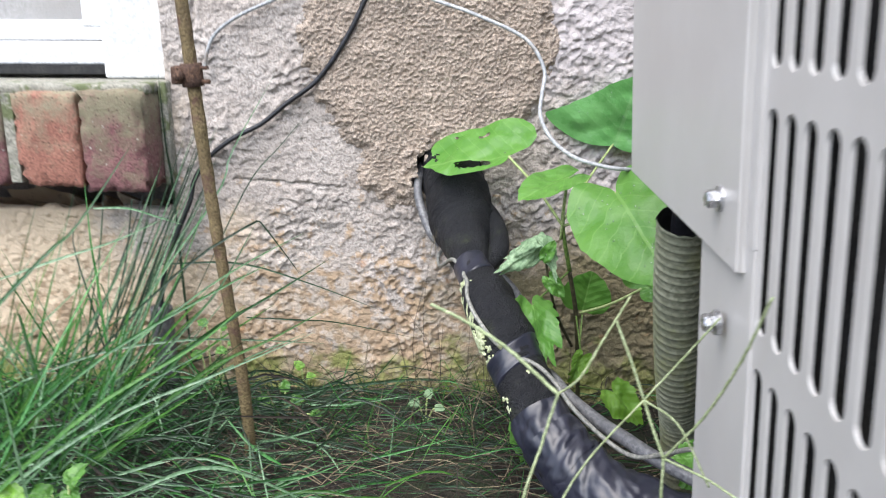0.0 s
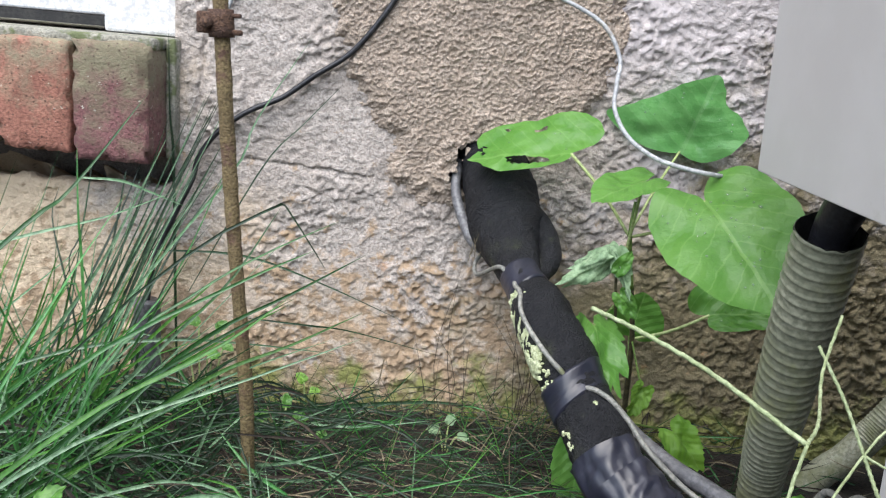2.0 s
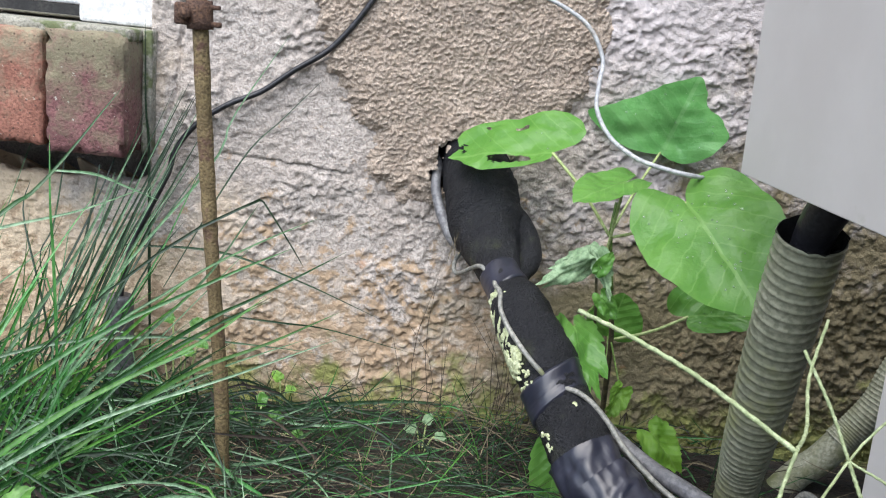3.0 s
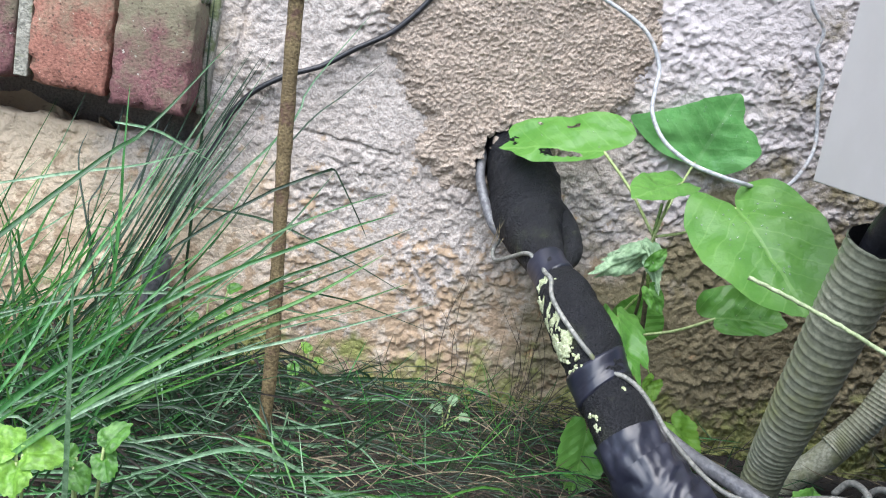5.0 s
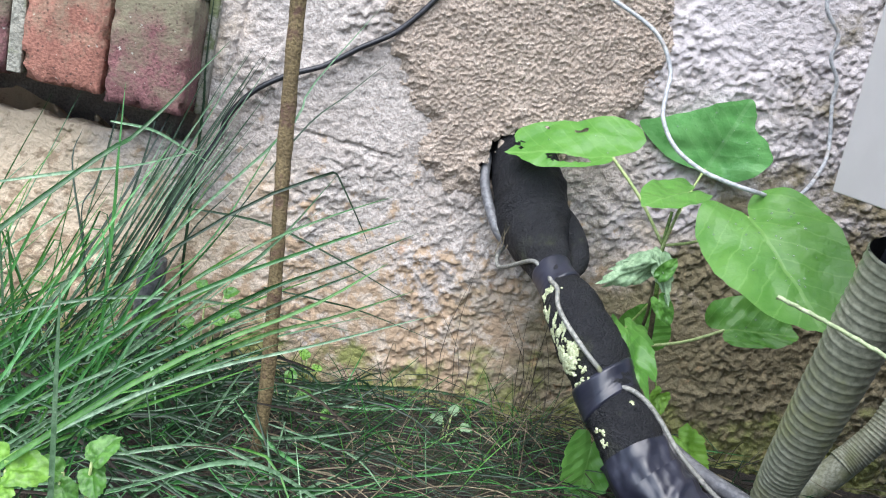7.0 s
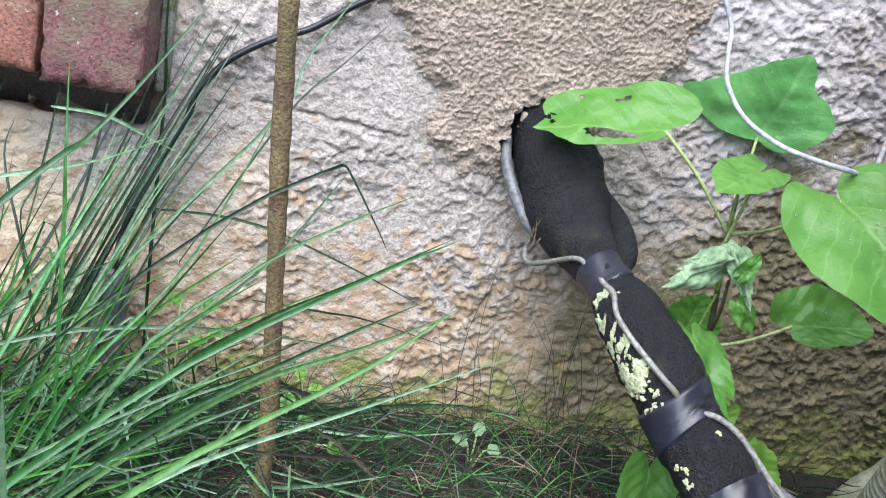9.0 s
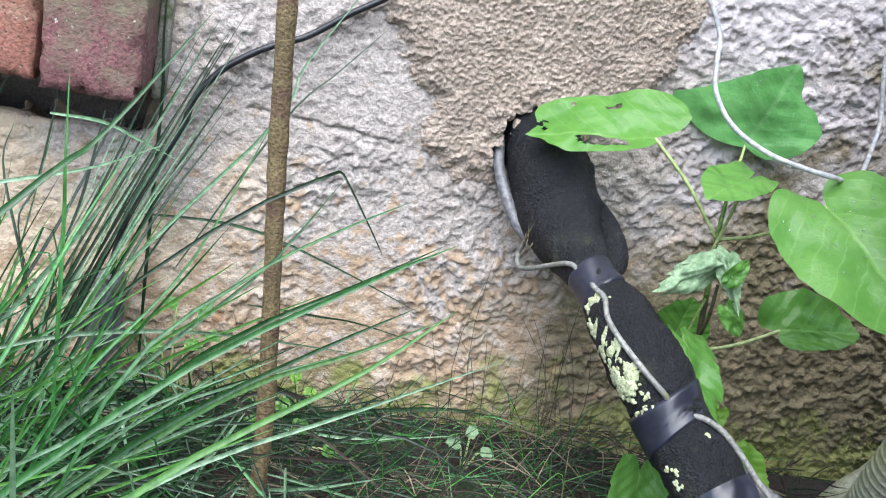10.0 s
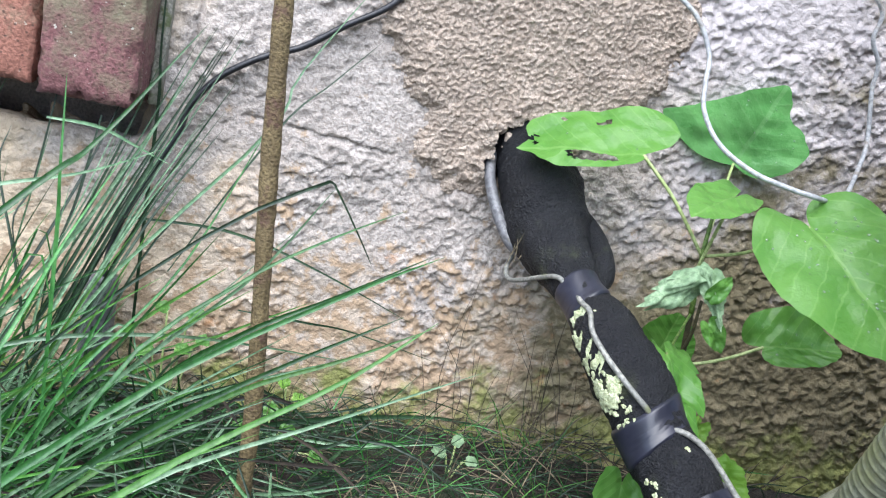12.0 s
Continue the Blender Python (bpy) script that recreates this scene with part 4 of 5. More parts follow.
L6 = Leaf((0.170, 0.596, 0.150), (0.178, 0.552, 0.113), (0.25, -0.75, 0.65), 0.038, outline=OVATE, seed=18, fold=0.15, ragged=0.14, wave=0.10)
L6B = Leaf((0.232, 0.722, 0.100), (0.238, 0.712, 0.142), (0.0, -0.8, 0.6), 0.052, seed=21, outline=ROUND)
LC = Leaf((0.179, 0.585, 0.207), (0.1410, 0.590, 0.1815), (0.1, -0.9, 0.3), 0.021, outline=OVATE, seed=24, fold=-0.75, droop=-0.1, wave=0.22, ragged=0.10, lobes=(0.3, 0.3))
LC3 = Leaf((0.176, 0.583, 0.208), (0.185, 0.568, 0.1790), (-0.5, -0.75, 0.25), 0.017, outline=TAPER, seed=34, fold=-0.6, droop=0.15, wave=0.2, ragged=0.08)
LC2 = Leaf((0.182, 0.579, 0.180), (0.194, 0.574, 0.164), (-0.3, -0.8, 0.4), 0.014, seed=25, fold=0.4, wave=0.15)
LC4 = Leaf((0.176, 0.578, 0.195), (0.184, 0.573, 0.2125), (-0.2, -0.9, 0.2), 0.012, outline=ROUND, seed=28, fold=0.3, wave=0.12)
L7 = Leaf((0.176, 0.612, 0.046), (0.171, 0.592, -0.002), (-0.1, -0.95, 0.3), 0.040, outline=OVATE, seed=27, fold=0.2, ragged=0.06)
L8 = Leaf((0.247, 0.615, 0.062), (0.270, 0.600, 0.040), (-0.1, -0.7, 0.75), 0.032, seed=30, fold=0.25, wave=0.16, ragged=0.10)
L9 = Leaf((0.216, 0.61, 0.098), (0.206, 0.60, 0.076), (0.3, -0.9, 0.2), 0.018, seed=33, fold=0.5, wave=0.2, ragged=0.1)
for lf, m, lab in ((L1, "leaf", "holed bright green leaf"), (L2, "leaf_deep", "deep green leaf"), (L3, "leaf", "large wet heart-shaped leaf"), (L4, "leaf", ""), (L5, "leaf", ""), (L6, "leaf", ""), (L6B, "leaf", ""), (LC, "leaf_wilted", "pale crumpled leaf"), (LC3, "leaf_wilted", "pale crumpled leaf"), (LC2, "leaf_small", ""), (LC4, "leaf_small", ""), (L7, "leaf", ""), (L8, "leaf_yellow", ""), (L9, "leaf_yellow", "")):
    lf.mesh("leaf", m, plant, lab)


def petiole(a, b, sag=0.0, r=0.0013, m="petiole"):
    mid = ((a[0] + b[0]) / 2, (a[1] + b[1]) / 2, (a[2] + b[2]) / 2 - sag)
    under(plant, "petiole", tube([a, mid, b], 14, 7, radius=r), m)


petiole((0.1985, 0.640, 0.208), tuple(L1.base), -0.004)
petiole((0.1985, 0.641, 0.212), (0.2555, 0.737, 0.2655), -0.003, 0.0011)
petiole((0.1985, 0.640, 0.208), tuple(L3.base), 0.006, 0.0012)
petiole((0.197, 0.640, 0.196), tuple(L4.base), 0.0, 0.0012)
petiole((0.221, 0.665, 0.118), tuple(L5.base), 0.003)
petiole((0.207, 0.646, 0.165), tuple(L6.base), 0.0, 0.001, "stem")
petiole((0.224, 0.672, 0.04), tuple(L8.base), 0.0, 0.0009, "stem")
petiole((0.216, 0.655, 0.12), tuple(L9.base), 0.0, 0.0008, "stem")
petiole((0.19, 0.64, 0.0), tuple(L7.base), 0.0, 0.001, "stem")
petiole((0.222, 0.668, 0.06), tuple(L6B.base), 0.0, 0.0009, "stem")


def drops(leaf, n, seed):
    """Beads of rain: low domes on the leaf."""
    r = random.Random(seed)
    vs, fs = [], []
    for _ in range(n):
        a, b = r.uniform(0.0, 0.8), r.uniform(-0.4, 0.4)
        if abs(b) > 0.5 * (1 - a) + 0.03:
            continue
        p = leaf.place(a, b)
        du = (leaf.place(a + 0.01, b) - p).normalized()
        dv = (leaf.place(a, b + 0.01) - p).normalized()
        nn = du.cross(dv).normalized()
        if nn.dot(leaf.n) < 0:
            nn = -nn
        s = r.uniform(0.0004, 0.0010) * (1.3 if r.random() < 0.15 else 1)
        i = len(vs)
        for ring, h in ((1.0, 0.0), (0.85, 0.4), (0.5, 0.62)):
            for k in range(7):
                w = 2 * math.pi * k / 7
                vs.append(p + du * s * ring * math.cos(w) + dv * s * ring * math.sin(w) + nn * (s * h + 0.0001))
        vs.append(p + nn * s * 0.72)
        for k in range(7):
            l = (k + 1) % 7
            fs += [[i + k, i + l, i + 7 + l, i + 7 + k], [i + 7 + k, i + 7 + l, i + 14 + l, i + 14 + k], [i + 14 + k, i + 14 + l, i + 21]]
    return vs, fs


tagged(link("raindrops", *joined(drops(L3, 70, 1), drops(L2, 26, 2), drops(L5, 16, 3), drops(L1, 8, 4)), "drop"), "small raindrops on the broad leaves", "raindrops", kind="stuff")

# ---- low weeds ----
def weed(at, leaves, label, material="leaf_small", group=""):
    t = empty("small_weed", at)
    tagged(t, label, "weed", group)
    for k, (dx, dy, dz, size, ang) in enumerate(leaves):
        c = Vector(at) + Vector((dx, dy, dz))
        w = Vector((math.cos(ang), -0.25 + 0.4 * math.sin(ang), 0.45 * math.sin(ang))).normalized() * size
        lf = Leaf(c, c + w, (0.3 * math.cos(3 * ang), -0.6, 0.8), size * 0.98, ROUND, 0.25, 0.25, 0.16, 40 + k + int(1000 * abs(at[0])), ragged=0.05)
        lf.ring = [(a, b * (1 + 0.10 * math.sin(9 * a + k))) for a, b in lf.ring]
        lf.mesh("leaf", material, t)
        under(t, "stalk", tube([Vector(at) + Vector((dx * 0.2, dy * 0.2, -0.008)), Vector(at) + Vector((dx * 0.7, dy * 0.6, dz * 0.6)), tuple(c)], 8, 6, radius=0.0008), "petiole")
    return t


weed((-0.172, 0.380, 0.0), [(-0.004, -0.010, 0.101, 0.019, 2.2), (-0.001, -0.010, 0.101, 0.019, 0.5), (-0.003, -0.012, 0.098, 0.017, -1.4), (-0.007, -0.008, 0.097, 0.018, 3.6)], "small bright lime green weed among the grass", "leaf_lime", group="low weeds")
weed((-0.150, 0.405, 0.0), [(0.004, 0.0, 0.090, 0.017, 1.3), (0.004, 0.002, 0.086, 0.015, -1.3), (-0.010, 0.004, 0.080, 0.016, 2.9), (-0.010, 0.0, 0.077, 0.015, -1.0)], "small lobed green weed among the grass", "leaf_small", group="low weeds")
weed((-0.053, 0.725, 0.0), [(-0.002, 0.0, 0.030, 0.011, 1.9), (0.004, -0.004, 0.024, 0.009, 0.4)], "tiny yellow-green seedling at the foot of the wall", "leaf_lime", group="low weeds")
weed((-0.145, 0.715, 0.0), [(-0.010, 0.0, 0.048, 0.012, 2.6), (0.006, -0.003, 0.055, 0.011, 0.3), (0.012, 0.0, 0.078, 0.013, 1.0), (-0.004, 0.004, 0.080, 0.011, 2.2), (0.02, -0.005, 0.066, 0.010, -0.3)], "leafy green weed against the wall behind the grass", "leaf_small", group="low weeds")
weed((0.075, 0.685, 0.0), [(-0.006, 0.0, 0.012, 0.011, 2.6), (0.010, -0.004, 0.010, 0.010, 0.2), (0.002, 0.006, 0.016, 0.010, 1.4)], "low grey-green seedling on the soil by the wall", "leaf_pale", group="low weeds")
weed((-0.065, 0.68, 0.0), [(-0.014, 0.0, 0.016, 0.013, 2.8), (0.008, -0.004, 0.018, 0.013, 0.4), (0.0, 0.008, 0.022, 0.012, 1.6), (0.03, -0.02, 0.012, 0.012, 0.0)], "low leafy green weed in the grass", "leaf_small", group="low weeds")
weed((0.300, 0.475, 0.0), [(-0.012, -0.012, 0.085, 0.026, 2.9), (0.002, -0.014, 0.082, 0.026, 0.3), (0.012, 0.0, 0.07, 0.024, -0.5), (-0.01, 0.0, 0.066, 0.022, 3.6)], "small green weed under the condenser's pipes", "leaf", group="low weeds")

# ---- wiry seed stalks by the condenser ----
M["seed"] = mat("seed_stalk", (0.27, 0.33, 0.16), (0.42, 0.48, 0.28), 120, 0.55, 0.3, 500)
stalk = empty("seeding_grass", (0.18, 0.24, 0.0))
tagged(stalk, "wiry pale green seeding grass leaning by the condenser", "grass")


def beaded(i, w, r, c):
    return 0.62 * r * (1 + 0.45 * max(0.0, math.sin(i * 1.9 + w)))


J1, J2, J3 = (0.149, 0.228, 0.246), (0.194, 0.275, 0.221), (0.201, 0.26, 0.200)
for pts, r in (([(0.097, 0.283, 0.263), (0.112, 0.272, 0.2595), (0.130, 0.255, 0.254), J1], 0.0011), ([J1, (0.160, 0.245, 0.2455), (0.174, 0.275, 0.250), (0.19, 0.30, 0.262)], 0.0008),
               ([J1, (0.143, 0.221, 0.229), (0.132, 0.2, 0.20), (0.125, 0.19, 0.10), (0.12, 0.19, -0.01)], 0.0008), ([(0.135, 0.21, 0.17), (0.16, 0.24, 0.203), J2, (0.211, 0.28, 0.239), (0.2235, 0.272, 0.262)], 0.0007),
               ([J2, (0.189, 0.285, 0.236), (0.184, 0.30, 0.25)], 0.0009), ([J2, (0.197, 0.268, 0.211), J3], 0.0010), ([J3, (0.20, 0.25, 0.10), (0.20, 0.25, -0.01)], 0.0009), ([J3, (0.214, 0.25, 0.226), (0.2215, 0.235, 0.258), (0.225, 0.22, 0.29)], 0.0009),
               ([J3, (0.216, 0.245, 0.199), (0.226, 0.235, 0.196)], 0.0008), ([J2, (0.207, 0.262, 0.215), (0.219, 0.25, 0.192)], 0.0007)):
    under(stalk, "stalk", tube(pts, 40, 7, radius=r, shape=beaded), "seed")

# ---- grass ----
M["grass"] = mat("grass_blade", (0.044, 0.15, 0.036), (0.08, 0.215, 0.06), 30, 0.27, 0.15, 300, spread=0.65, transmission=0.25, stretch=(1, 1, 0.3))
M["grass_blue"] = mat("blue_green_blade", (0.15, 0.27, 0.14), (0.26, 0.39, 0.235), 30, 0.26, 0.15, 300, spread=0.4, transmission=0.2)
# Dark green blades; the tint also stands in for shade among the tufts.
M["grass_dark"] = mat("dark_shaded_blade", (0.016, 0.04, 0.016), (0.035, 0.075, 0.03), 30, 0.45, 0.15, 300, spread=0.4, transmission=0.15)
# Yellow-green blades, tinted lighter than the others to paint in caught light.
M["grass_lime"] = mat("lime_grass_blade", (0.085, 0.235, 0.04), (0.14, 0.31, 0.065), 30, 0.36, 0.15, 300, spread=0.45, transmission=0.3, stretch=(1, 1, 0.3))
M["straw"] = mat("dry_straw", (0.15, 0.12, 0.07), (0.28, 0.235, 0.15), 40, 0.75, 0.2, 300, spread=0.5)
M["litter"] = mat("brown_litter", (0.026, 0.019, 0.012), (0.062, 0.046, 0.029), 40, 0.85, 0.2, 300, spread=0.5)


def blade(points, width, seed, rings=9):
    """A folded, tapering grass blade along points."""
    r = random.Random(seed)
    c = smooth_path(points, rings)
    tan = np.gradient(c, axis=0)
    tan /= np.linalg.norm(tan, axis=1)[:, None] + 1e-9
    turn = r.uniform(-0.9, 0.9)
    vs, fs = [], []
    for i in range(rings):
        t = tan[i]
        s = np.cross(t, (math.sin(turn) * 0.6, -1.0, 0.35))
        s /= np.linalg.norm(s) + 1e-9
        n = np.cross(s, t)
        u = i / (rings - 1)
        w = width * 0.5 * min(1.0, 0.55 + 1.6 * u) * max(0.03, (1 - u) ** 0.55 if u > 0.25 else 0.86)
        vs += [tuple(c[i] - s * w), tuple(c[i] - n * w * 0.6), tuple(c[i] + s * w)]
    for i in range(rings - 1):
        for k in range(2):
            a = i * 3 + k
            fs.append([a, a + 1, a + 4, a + 3])
    return vs, fs


def grow(blades):
    vs, fs = [], []
    for v, f in blades:
        n = len(vs)
        vs += v
        fs += [[i + n for i in q] for q in f]
    return vs, fs


gr = random.Random(21)
green, lime, blue, dark, straw, litter = [], [], [], [], [], []
# single long blades that lean over the stake and the wall
for pts, w, kind in (
        ([(-0.36, 0.36, 0.02), (-0.195, 0.47, 0.209), (-0.167, 0.50, 0.239), (-0.131, 0.53, 0.296)], 0.0042, green),
        ([(-0.198, 0.60, 0.0), (-0.201, 0.60, 0.156), (-0.203, 0.60, 0.20), (-0.207, 0.61, 0.25)], 0.0034, green),
        ([(-0.27, 0.37, 0.0), (-0.20, 0.385, 0.102), (-0.125, 0.412, 0.172), (-0.055, 0.443, 0.210), (-0.018, 0.458, 0.227)], 0.0040, green),
        ([(-0.26, 0.34, 0.0), (-0.19, 0.365, 0.088), (-0.118, 0.388, 0.152), (-0.057, 0.408, 0.187), (-0.024, 0.417, 0.213)], 0.0042, lime),
        ([(-0.28, 0.36, 0.0), (-0.20, 0.39, 0.078), (-0.121, 0.42, 0.130), (-0.050, 0.443, 0.155), (0.011, 0.457, 0.179)], 0.0034, blue),
        ([(-0.24, 0.56, 0.06), (-0.16, 0.57, 0.148), (-0.105, 0.585, 0.195), (-0.064, 0.598, 0.2185), (-0.060, 0.60, 0.2195), (-0.056, 0.60, 0.217), (-0.0345, 0.60, 0.186), (-0.027, 0.60, 0.174)], 0.0030, dark),
        ([(-0.19, 0.70, 0.150), (-0.114, 0.72, 0.146), (-0.046, 0.72, 0.127), (0.029, 0.72, 0.098)], 0.0030, dark),
        ([(-0.27, 0.58, 0.08), (-0.205, 0.60, 0.10), (-0.141, 0.62, 0.104), (-0.087, 0.64, 0.097), (-0.018, 0.66, 0.086)], 0.0036, blue),
        ([(-0.19, 0.47, 0.0), (-0.151, 0.50, 0.127), (-0.099, 0.54, 0.173), (-0.057, 0.56, 0.198), (-0.017, 0.58, 0.216)], 0.0032, green),
        ([(-0.15, 0.69, 0.12), (-0.094, 0.70, 0.228), (-0.063, 0.71, 0.265), (-0.033, 0.72, 0.30)], 0.0022, dark),
        ([(-0.22, 0.61, 0.0), (-0.19, 0.62, 0.11), (-0.10, 0.62, 0.236), (-0.087, 0.63, 0.272), (-0.05, 0.64, 0.335)], 0.0030, blue),
        ([(-0.22, 0.54, 0.0), (-0.18, 0.55, 0.095), (-0.133, 0.58, 0.16), (-0.096, 0.60, 0.251)], 0.0028, green),
        ([(-0.29, 0.60, 0.165), (-0.24, 0.62, 0.18), (-0.198, 0.64, 0.191), (-0.161, 0.68, 0.205)], 0.0034, blue),
        ([(-0.23, 0.67, 0.213), (-0.202, 0.68, 0.211), (-0.18, 0.69, 0.201), (-0.157, 0.70, 0.19)], 0.0032, blue),
        ([(-0.172, 0.735, 0.0), (-0.175, 0.735, 0.12), (-0.176, 0.732, 0.225), (-0.179, 0.731, 0.263), (-0.181, 0.733, 0.335)], 0.0036, dark),
        ([(-0.10, 0.69, 0.10), (-0.05, 0.70, 0.094), (-0.014, 0.72, 0.084), (0.064, 0.735, 0.062)], 0.0024, dark),
        ([(-0.16, 0.62, 0.02), (-0.06, 0.68, 0.022), (0.02, 0.715, 0.020), (0.08, 0.73, 0.018), (0.135, 0.735, 0.008)], 0.0055, dark),
        ([(-0.25, 0.45, 0.02), (-0.199, 0.50, 0.134), (-0.187, 0.55, 0.174), (-0.169, 0.60, 0.219)], 0.0030, green),
        ([(-0.22, 0.65, 0.05), (-0.236, 0.66, 0.117), (-0.257, 0.68, 0.174), (-0.255, 0.69, 0.20)], 0.0030, dark),
        ([(-0.235, 0.71, 0.225), (-0.242, 0.70, 0.162), (-0.249, 0.69, 0.136), (-0.234, 0.68, 0.09)], 0.0028, dark),
        ([(-0.205, 0.70, 0.215), (-0.212, 0.69, 0.16), (-0.222, 0.68, 0.11), (-0.225, 0.67, 0.03)], 0.0028, dark),
        ([(-0.150, 0.372, 0.0), (-0.153, 0.370, 0.09), (-0.156, 0.367, 0.155), (-0.158, 0.366, 0.193)], 0.0050, blue),
        ([(-0.22, 0.50, 0.0), (-0.141, 0.56, 0.094), (-0.093, 0.56, 0.138), (-0.047, 0.565, 0.165), (0.004, 0.57, 0.197)], 0.0046, green),
        ([(-0.24, 0.56, 0.0), (-0.197, 0.58, 0.047), (-0.132, 0.58, 0.12), (-0.09, 0.58, 0.168), (-0.057, 0.58, 0.223)], 0.0042, blue),
        ([(-0.23, 0.50, 0.0), (-0.135, 0.54, 0.078), (-0.088, 0.54, 0.115), (-0.042, 0.54, 0.138), (0.005, 0.54, 0.165)], 0.0046, lime),
        ([(-0.25, 0.45, 0.0), (-0.158, 0.46, 0.099), (-0.117, 0.46, 0.137), (-0.071, 0.46, 0.17), (-0.028, 0.46, 0.198)], 0.0044, green),
        ([(-0.29, 0.60, 0.0), (-0.232, 0.62, 0.102), (-0.199, 0.62, 0.153), (-0.174, 0.62, 0.201), (-0.145, 0.62, 0.262)], 0.0042, blue),
        ([(-0.10, 0.40, 0.02), (-0.05, 0.47, 0.03), (0.0, 0.52, 0.015), (0.06, 0.55, 0.004)], 0.0042, blue),
        ([(-0.14, 0.45, 0.05), (-0.08, 0.48, 0.06), (-0.03, 0.50, 0.03), (0.01, 0.50, 0.004)], 0.0040, blue)):
    kind.append(blade(pts, 0.88 * w, gr.random(), 14))
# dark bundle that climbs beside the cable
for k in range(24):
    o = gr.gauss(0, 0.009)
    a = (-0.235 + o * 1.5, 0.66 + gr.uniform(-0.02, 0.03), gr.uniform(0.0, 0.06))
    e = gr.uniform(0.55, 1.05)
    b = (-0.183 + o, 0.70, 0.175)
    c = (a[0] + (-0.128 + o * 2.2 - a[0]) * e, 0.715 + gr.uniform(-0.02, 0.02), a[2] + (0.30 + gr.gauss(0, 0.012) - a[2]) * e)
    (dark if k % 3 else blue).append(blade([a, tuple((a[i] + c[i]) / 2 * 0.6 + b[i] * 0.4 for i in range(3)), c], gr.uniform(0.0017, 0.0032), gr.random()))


def tuft(n, xr, yr, right, length, width, kinds, rise=(0.55, 1.35), bend=(0.0, 0.22)):
    """Blades that spring from the soil; right is the share that leans along the wall towards the pipe."""
    for _ in range(n):
        x, y = gr.uniform(*xr), gr.uniform(*yr)
        L = gr.uniform(*length)
        up = gr.uniform(*rise)
        sx = 1 if gr.random() < right else -1
        d = Vector((sx * math.cos(up), gr.uniform(-0.5, 0.3) * math.cos(up), math.sin(up))).normalized()
        sag = gr.uniform(*bend) * L
        p0 = Vector((x, y, -0.004))
        pts = [p0]
        for q in (0.35, 0.7, 1.0):
            p = p0 + d * L * q + Vector((sx * sag * 0.4 * q * q, 0, -sag * q * q))
            p.y = min(p.y, 0.735)
            p.z = max(p.z, 0.004 + 0.01 * gr.random())
            pts.append(p)
        if gr.random() < 0.12 and L < 0.2:
            pts.append(pts[-1] + Vector((sx * 0.3, 0, -1)).normalized() * L * 0.25)
        gr.choice(kinds).append(blade(pts, gr.uniform(*width), gr.random(), 11))


tuft(80, (-0.42, -0.21), (0.50, 0.69), 0.86, (0.10, 0.27), (0.0014, 0.0034), [green, green, lime, blue], (0.55, 1.3), (0.0, 0.12))
tuft(24, (-0.42, -0.20), (0.50, 0.68), 0.7, (0.10, 0.25), (0.0028, 0.0046), [green, lime, blue], (0.6, 1.35), (0.0, 0.12))
tuft(30, (-0.38, -0.22), (0.38, 0.50), 0.7, (0.08, 0.20), (0.0016, 0.0034), [green, green, lime, blue, blue], (0.55, 1.35), (0.0, 0.14))
tuft(40, (-0.44, -0.22), (0.52, 0.72), 0.6, (0.16, 0.27), (0.0012, 0.0026), [green, lime, blue], (1.15, 1.52), (0.0, 0.10))
# Low dark blades put the shade of the tuft bases into colour.
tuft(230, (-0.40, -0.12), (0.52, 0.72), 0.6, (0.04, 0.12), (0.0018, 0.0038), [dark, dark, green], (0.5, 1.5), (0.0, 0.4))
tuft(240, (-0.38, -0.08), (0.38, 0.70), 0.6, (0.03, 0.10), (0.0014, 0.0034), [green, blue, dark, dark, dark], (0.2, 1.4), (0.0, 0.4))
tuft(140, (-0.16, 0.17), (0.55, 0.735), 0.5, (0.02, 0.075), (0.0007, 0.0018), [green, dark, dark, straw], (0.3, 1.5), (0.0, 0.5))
tuft(60, (0.10, 0.36), (0.45, 0.735), 0.5, (0.02, 0.06), (0.0006, 0.0014), [dark, straw, litter], (0.3, 1.5), (0.0, 0.5))
tuft(50, (-0.38, -0.19), (0.42, 0.66), 0.5, (0.09, 0.20), (0.0014, 0.0030), [green, lime, blue, blue, straw], (0.9, 1.5), (0.0, 0.2))
tuft(170, (-0.10, 0.17), (0.58, 0.735), 0.5, (0.03, 0.085), (0.0006, 0.0014), [green, lime, dark, dark, straw], (0.6, 1.5), (0.0, 0.3))


def lying(n, xr, yr, length, width, kinds, high=0.03):
    for _ in range(n):
        x, y = gr.uniform(*xr), gr.uniform(*yr)
        az = gr.gauss(0.0, 0.9) + (math.pi if gr.random() < 0.5 else 0)
        L = gr.uniform(*length)
        z = gr.uniform(0.001, high) * gr.random()
        dx, dy = L * math.cos(az), L * 0.6 * math.sin(az)
        ys = [min(0.738, y + dy * k) for k in (0, 0.5, 1)]
        gr.choice(kinds).append(blade([(x, ys[0], z), (x + dx * 0.5, ys[1], z + gr.uniform(0.0, 0.12) * L), (x + dx, ys[2], gr.uniform(0.0, high))], gr.uniform(*width), gr.random(), 6))


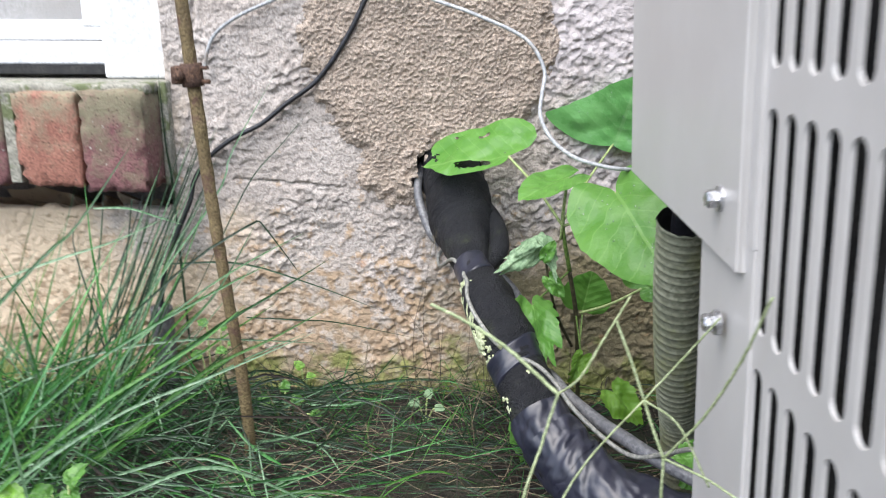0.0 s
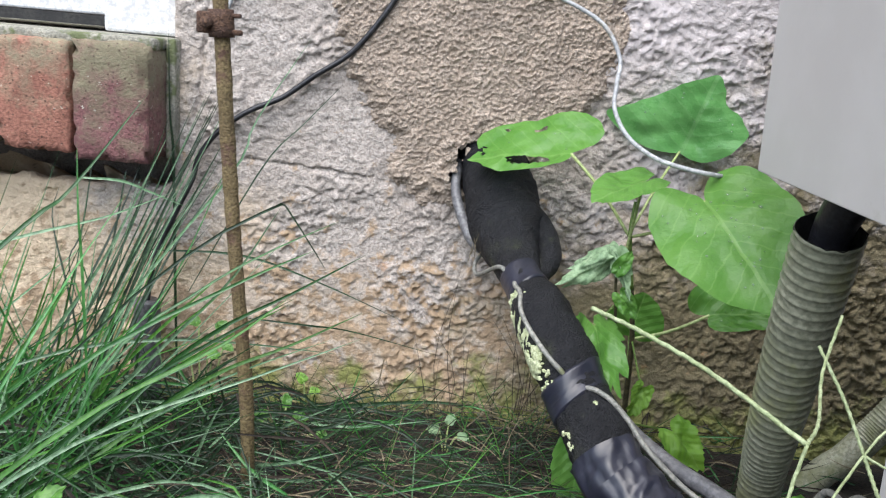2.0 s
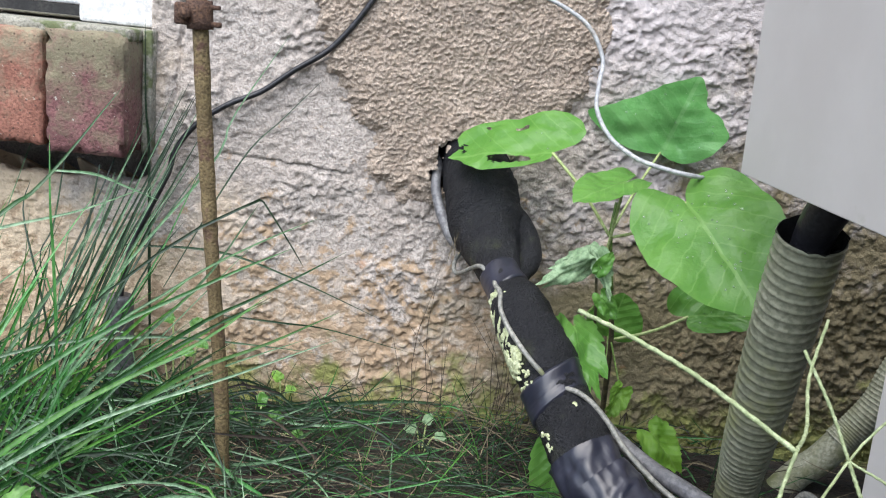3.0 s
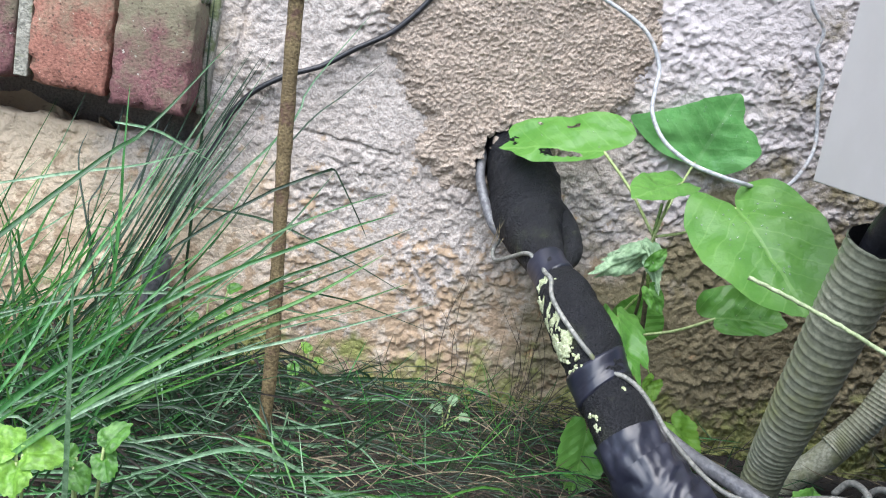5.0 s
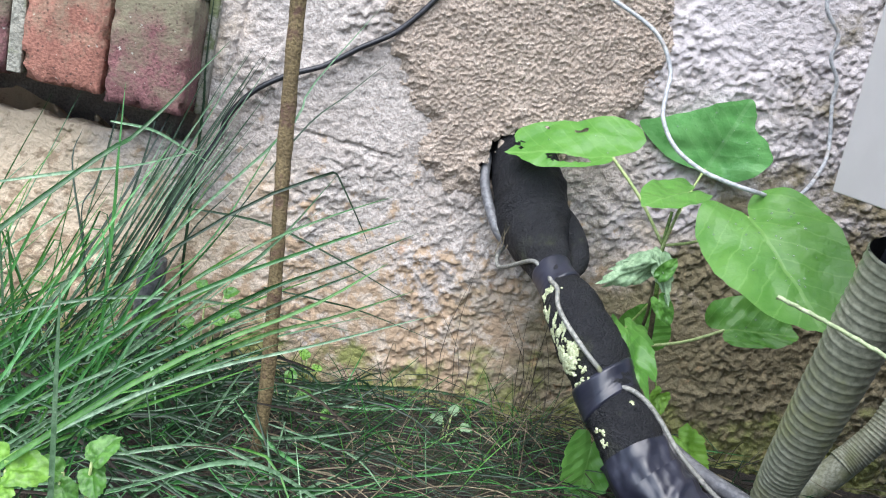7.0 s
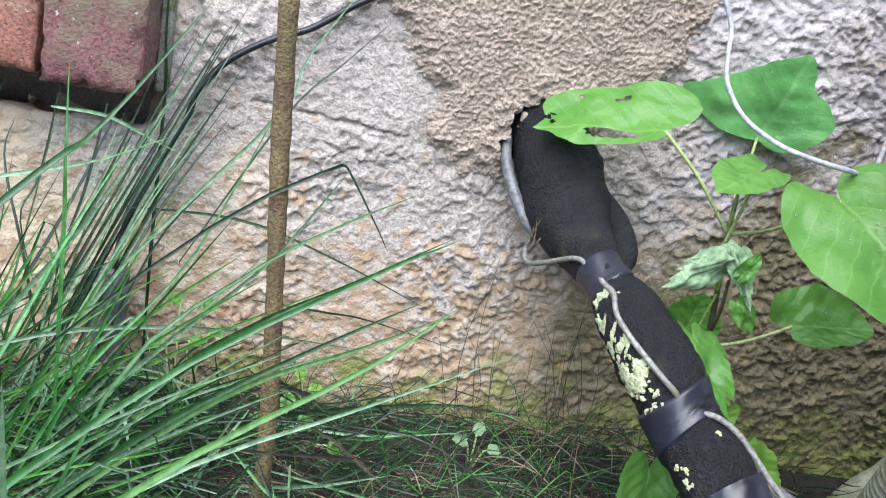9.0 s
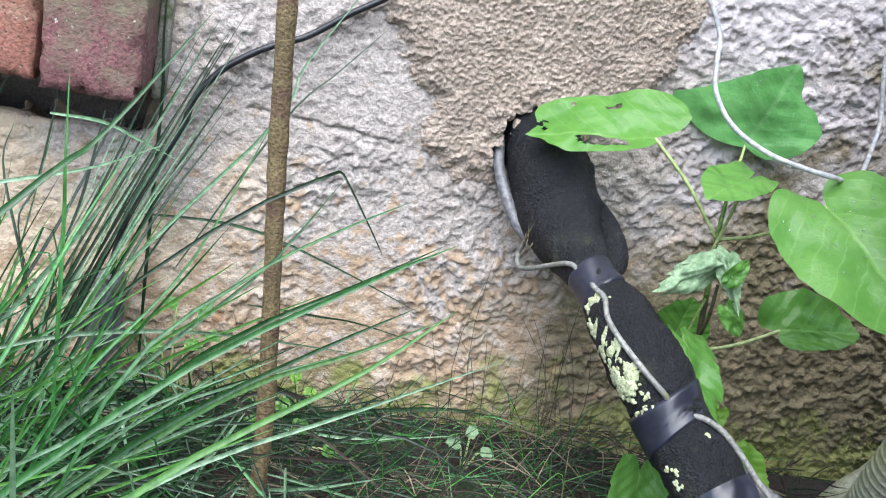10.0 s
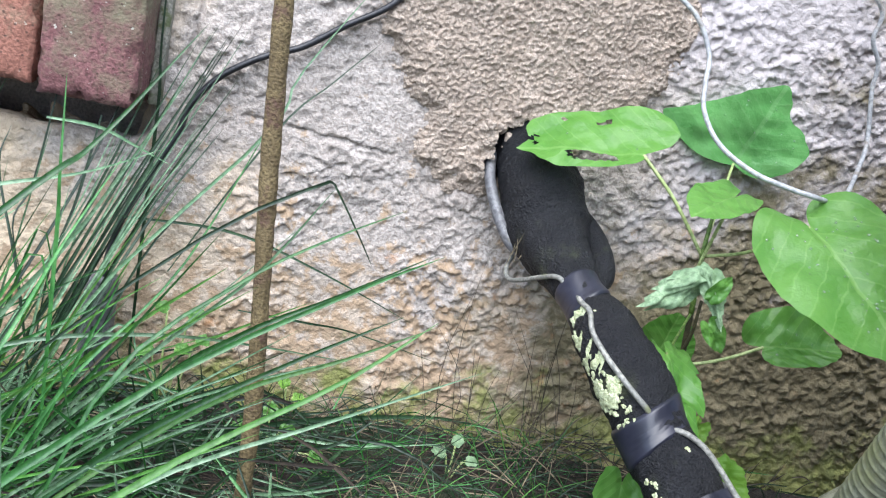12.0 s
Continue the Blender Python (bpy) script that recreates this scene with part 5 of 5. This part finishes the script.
lying(340, (-0.36, 0.00), (0.36, 0.735), (0.05, 0.15), (0.0014, 0.0036), [green, blue, dark, dark, dark, litter], 0.06)
lying(70, (-0.12, 0.08), (0.36, 0.60), (0.05, 0.13), (0.0014, 0.0030), [green, lime, blue], 0.035)
lying(70, (-0.22, -0.02), (0.36, 0.54), (0.06, 0.14), (0.0016, 0.0032), [blue, blue, green, lime], 0.05)
lying(130, (0.30, 0.60), (0.40, 0.735), (0.02, 0.08), (0.0010, 0.0024), [litter, straw, dark], 0.02)
# Mostly dark blades, so the shaded soil by the pipe is coloured in.
lying(1350, (-0.12, 0.22), (0.36, 0.735), (0.02, 0.10), (0.0007, 0.0016), [straw, straw, litter, litter, litter, green, dark, dark, dark, dark, dark, dark], 0.03)
lying(260, (0.14, 0.36), (0.50, 0.735), (0.02, 0.09), (0.0009, 0.0022), [litter, litter, straw, dark, green], 0.025)
lying(420, (-0.45, 0.40), (0.30, 0.735), (0.02, 0.08), (0.0008, 0.0018), [litter, litter, straw], 0.015)
# thin dry stems against the wall beside the pipe
for k in range(22):
    x = gr.uniform(0.055, 0.175)
    h = gr.uniform(0.05, 0.165)
    litter.append(blade([(x, gr.uniform(0.70, 0.725), 0.0), (x + gr.gauss(0, 0.006), 0.725, h * 0.5), (x + gr.gauss(0, 0.014), 0.735, h)], 0.0008, gr.random(), 6))
for k in range(16):
    x = gr.uniform(-0.08, 0.34)
    litter.append(blade([(x, 0.71, 0.0), (x + gr.gauss(0, 0.01), 0.722, 0.025), (x + gr.gauss(0, 0.02), 0.73, gr.uniform(0.03, 0.07))], 0.0009, gr.random(), 6))

for dx, dz, lean in ((0.0, 0.0, 0.25), (0.003, -0.004, -0.2), (0.006, -0.002, 0.45), (-0.002, -0.008, 0.1)):
    straw.append(blade([(0.082 + dx, 0.690, 0.172 + dz), (0.083 + dx + 0.006 * lean, 0.688, 0.182 + dz), (0.083 + dx + 0.016 * lean, 0.687, 0.192 + dz)], 0.0009, gr.random(), 6))

for name, blades, m, lab in (("tall_grass", green, "grass", "long fresh green grass blades leaning over the soil"), ("lime_grass", lime, "grass_lime", "yellow-green grass blades, caught light painted into their lighter tint"), ("broad_grass", blue, "grass_blue", "bluish green grass blades among the tall grass"), ("shaded_grass", dark, "grass_dark", "dark green grass blades, low and against the wall, with shade put into their colour"), ("dry_grass", straw, "straw", "dry straw-coloured grass lying on the soil"), ("grass_litter", litter, "litter", "brown dead grass litter and wiry stems")):
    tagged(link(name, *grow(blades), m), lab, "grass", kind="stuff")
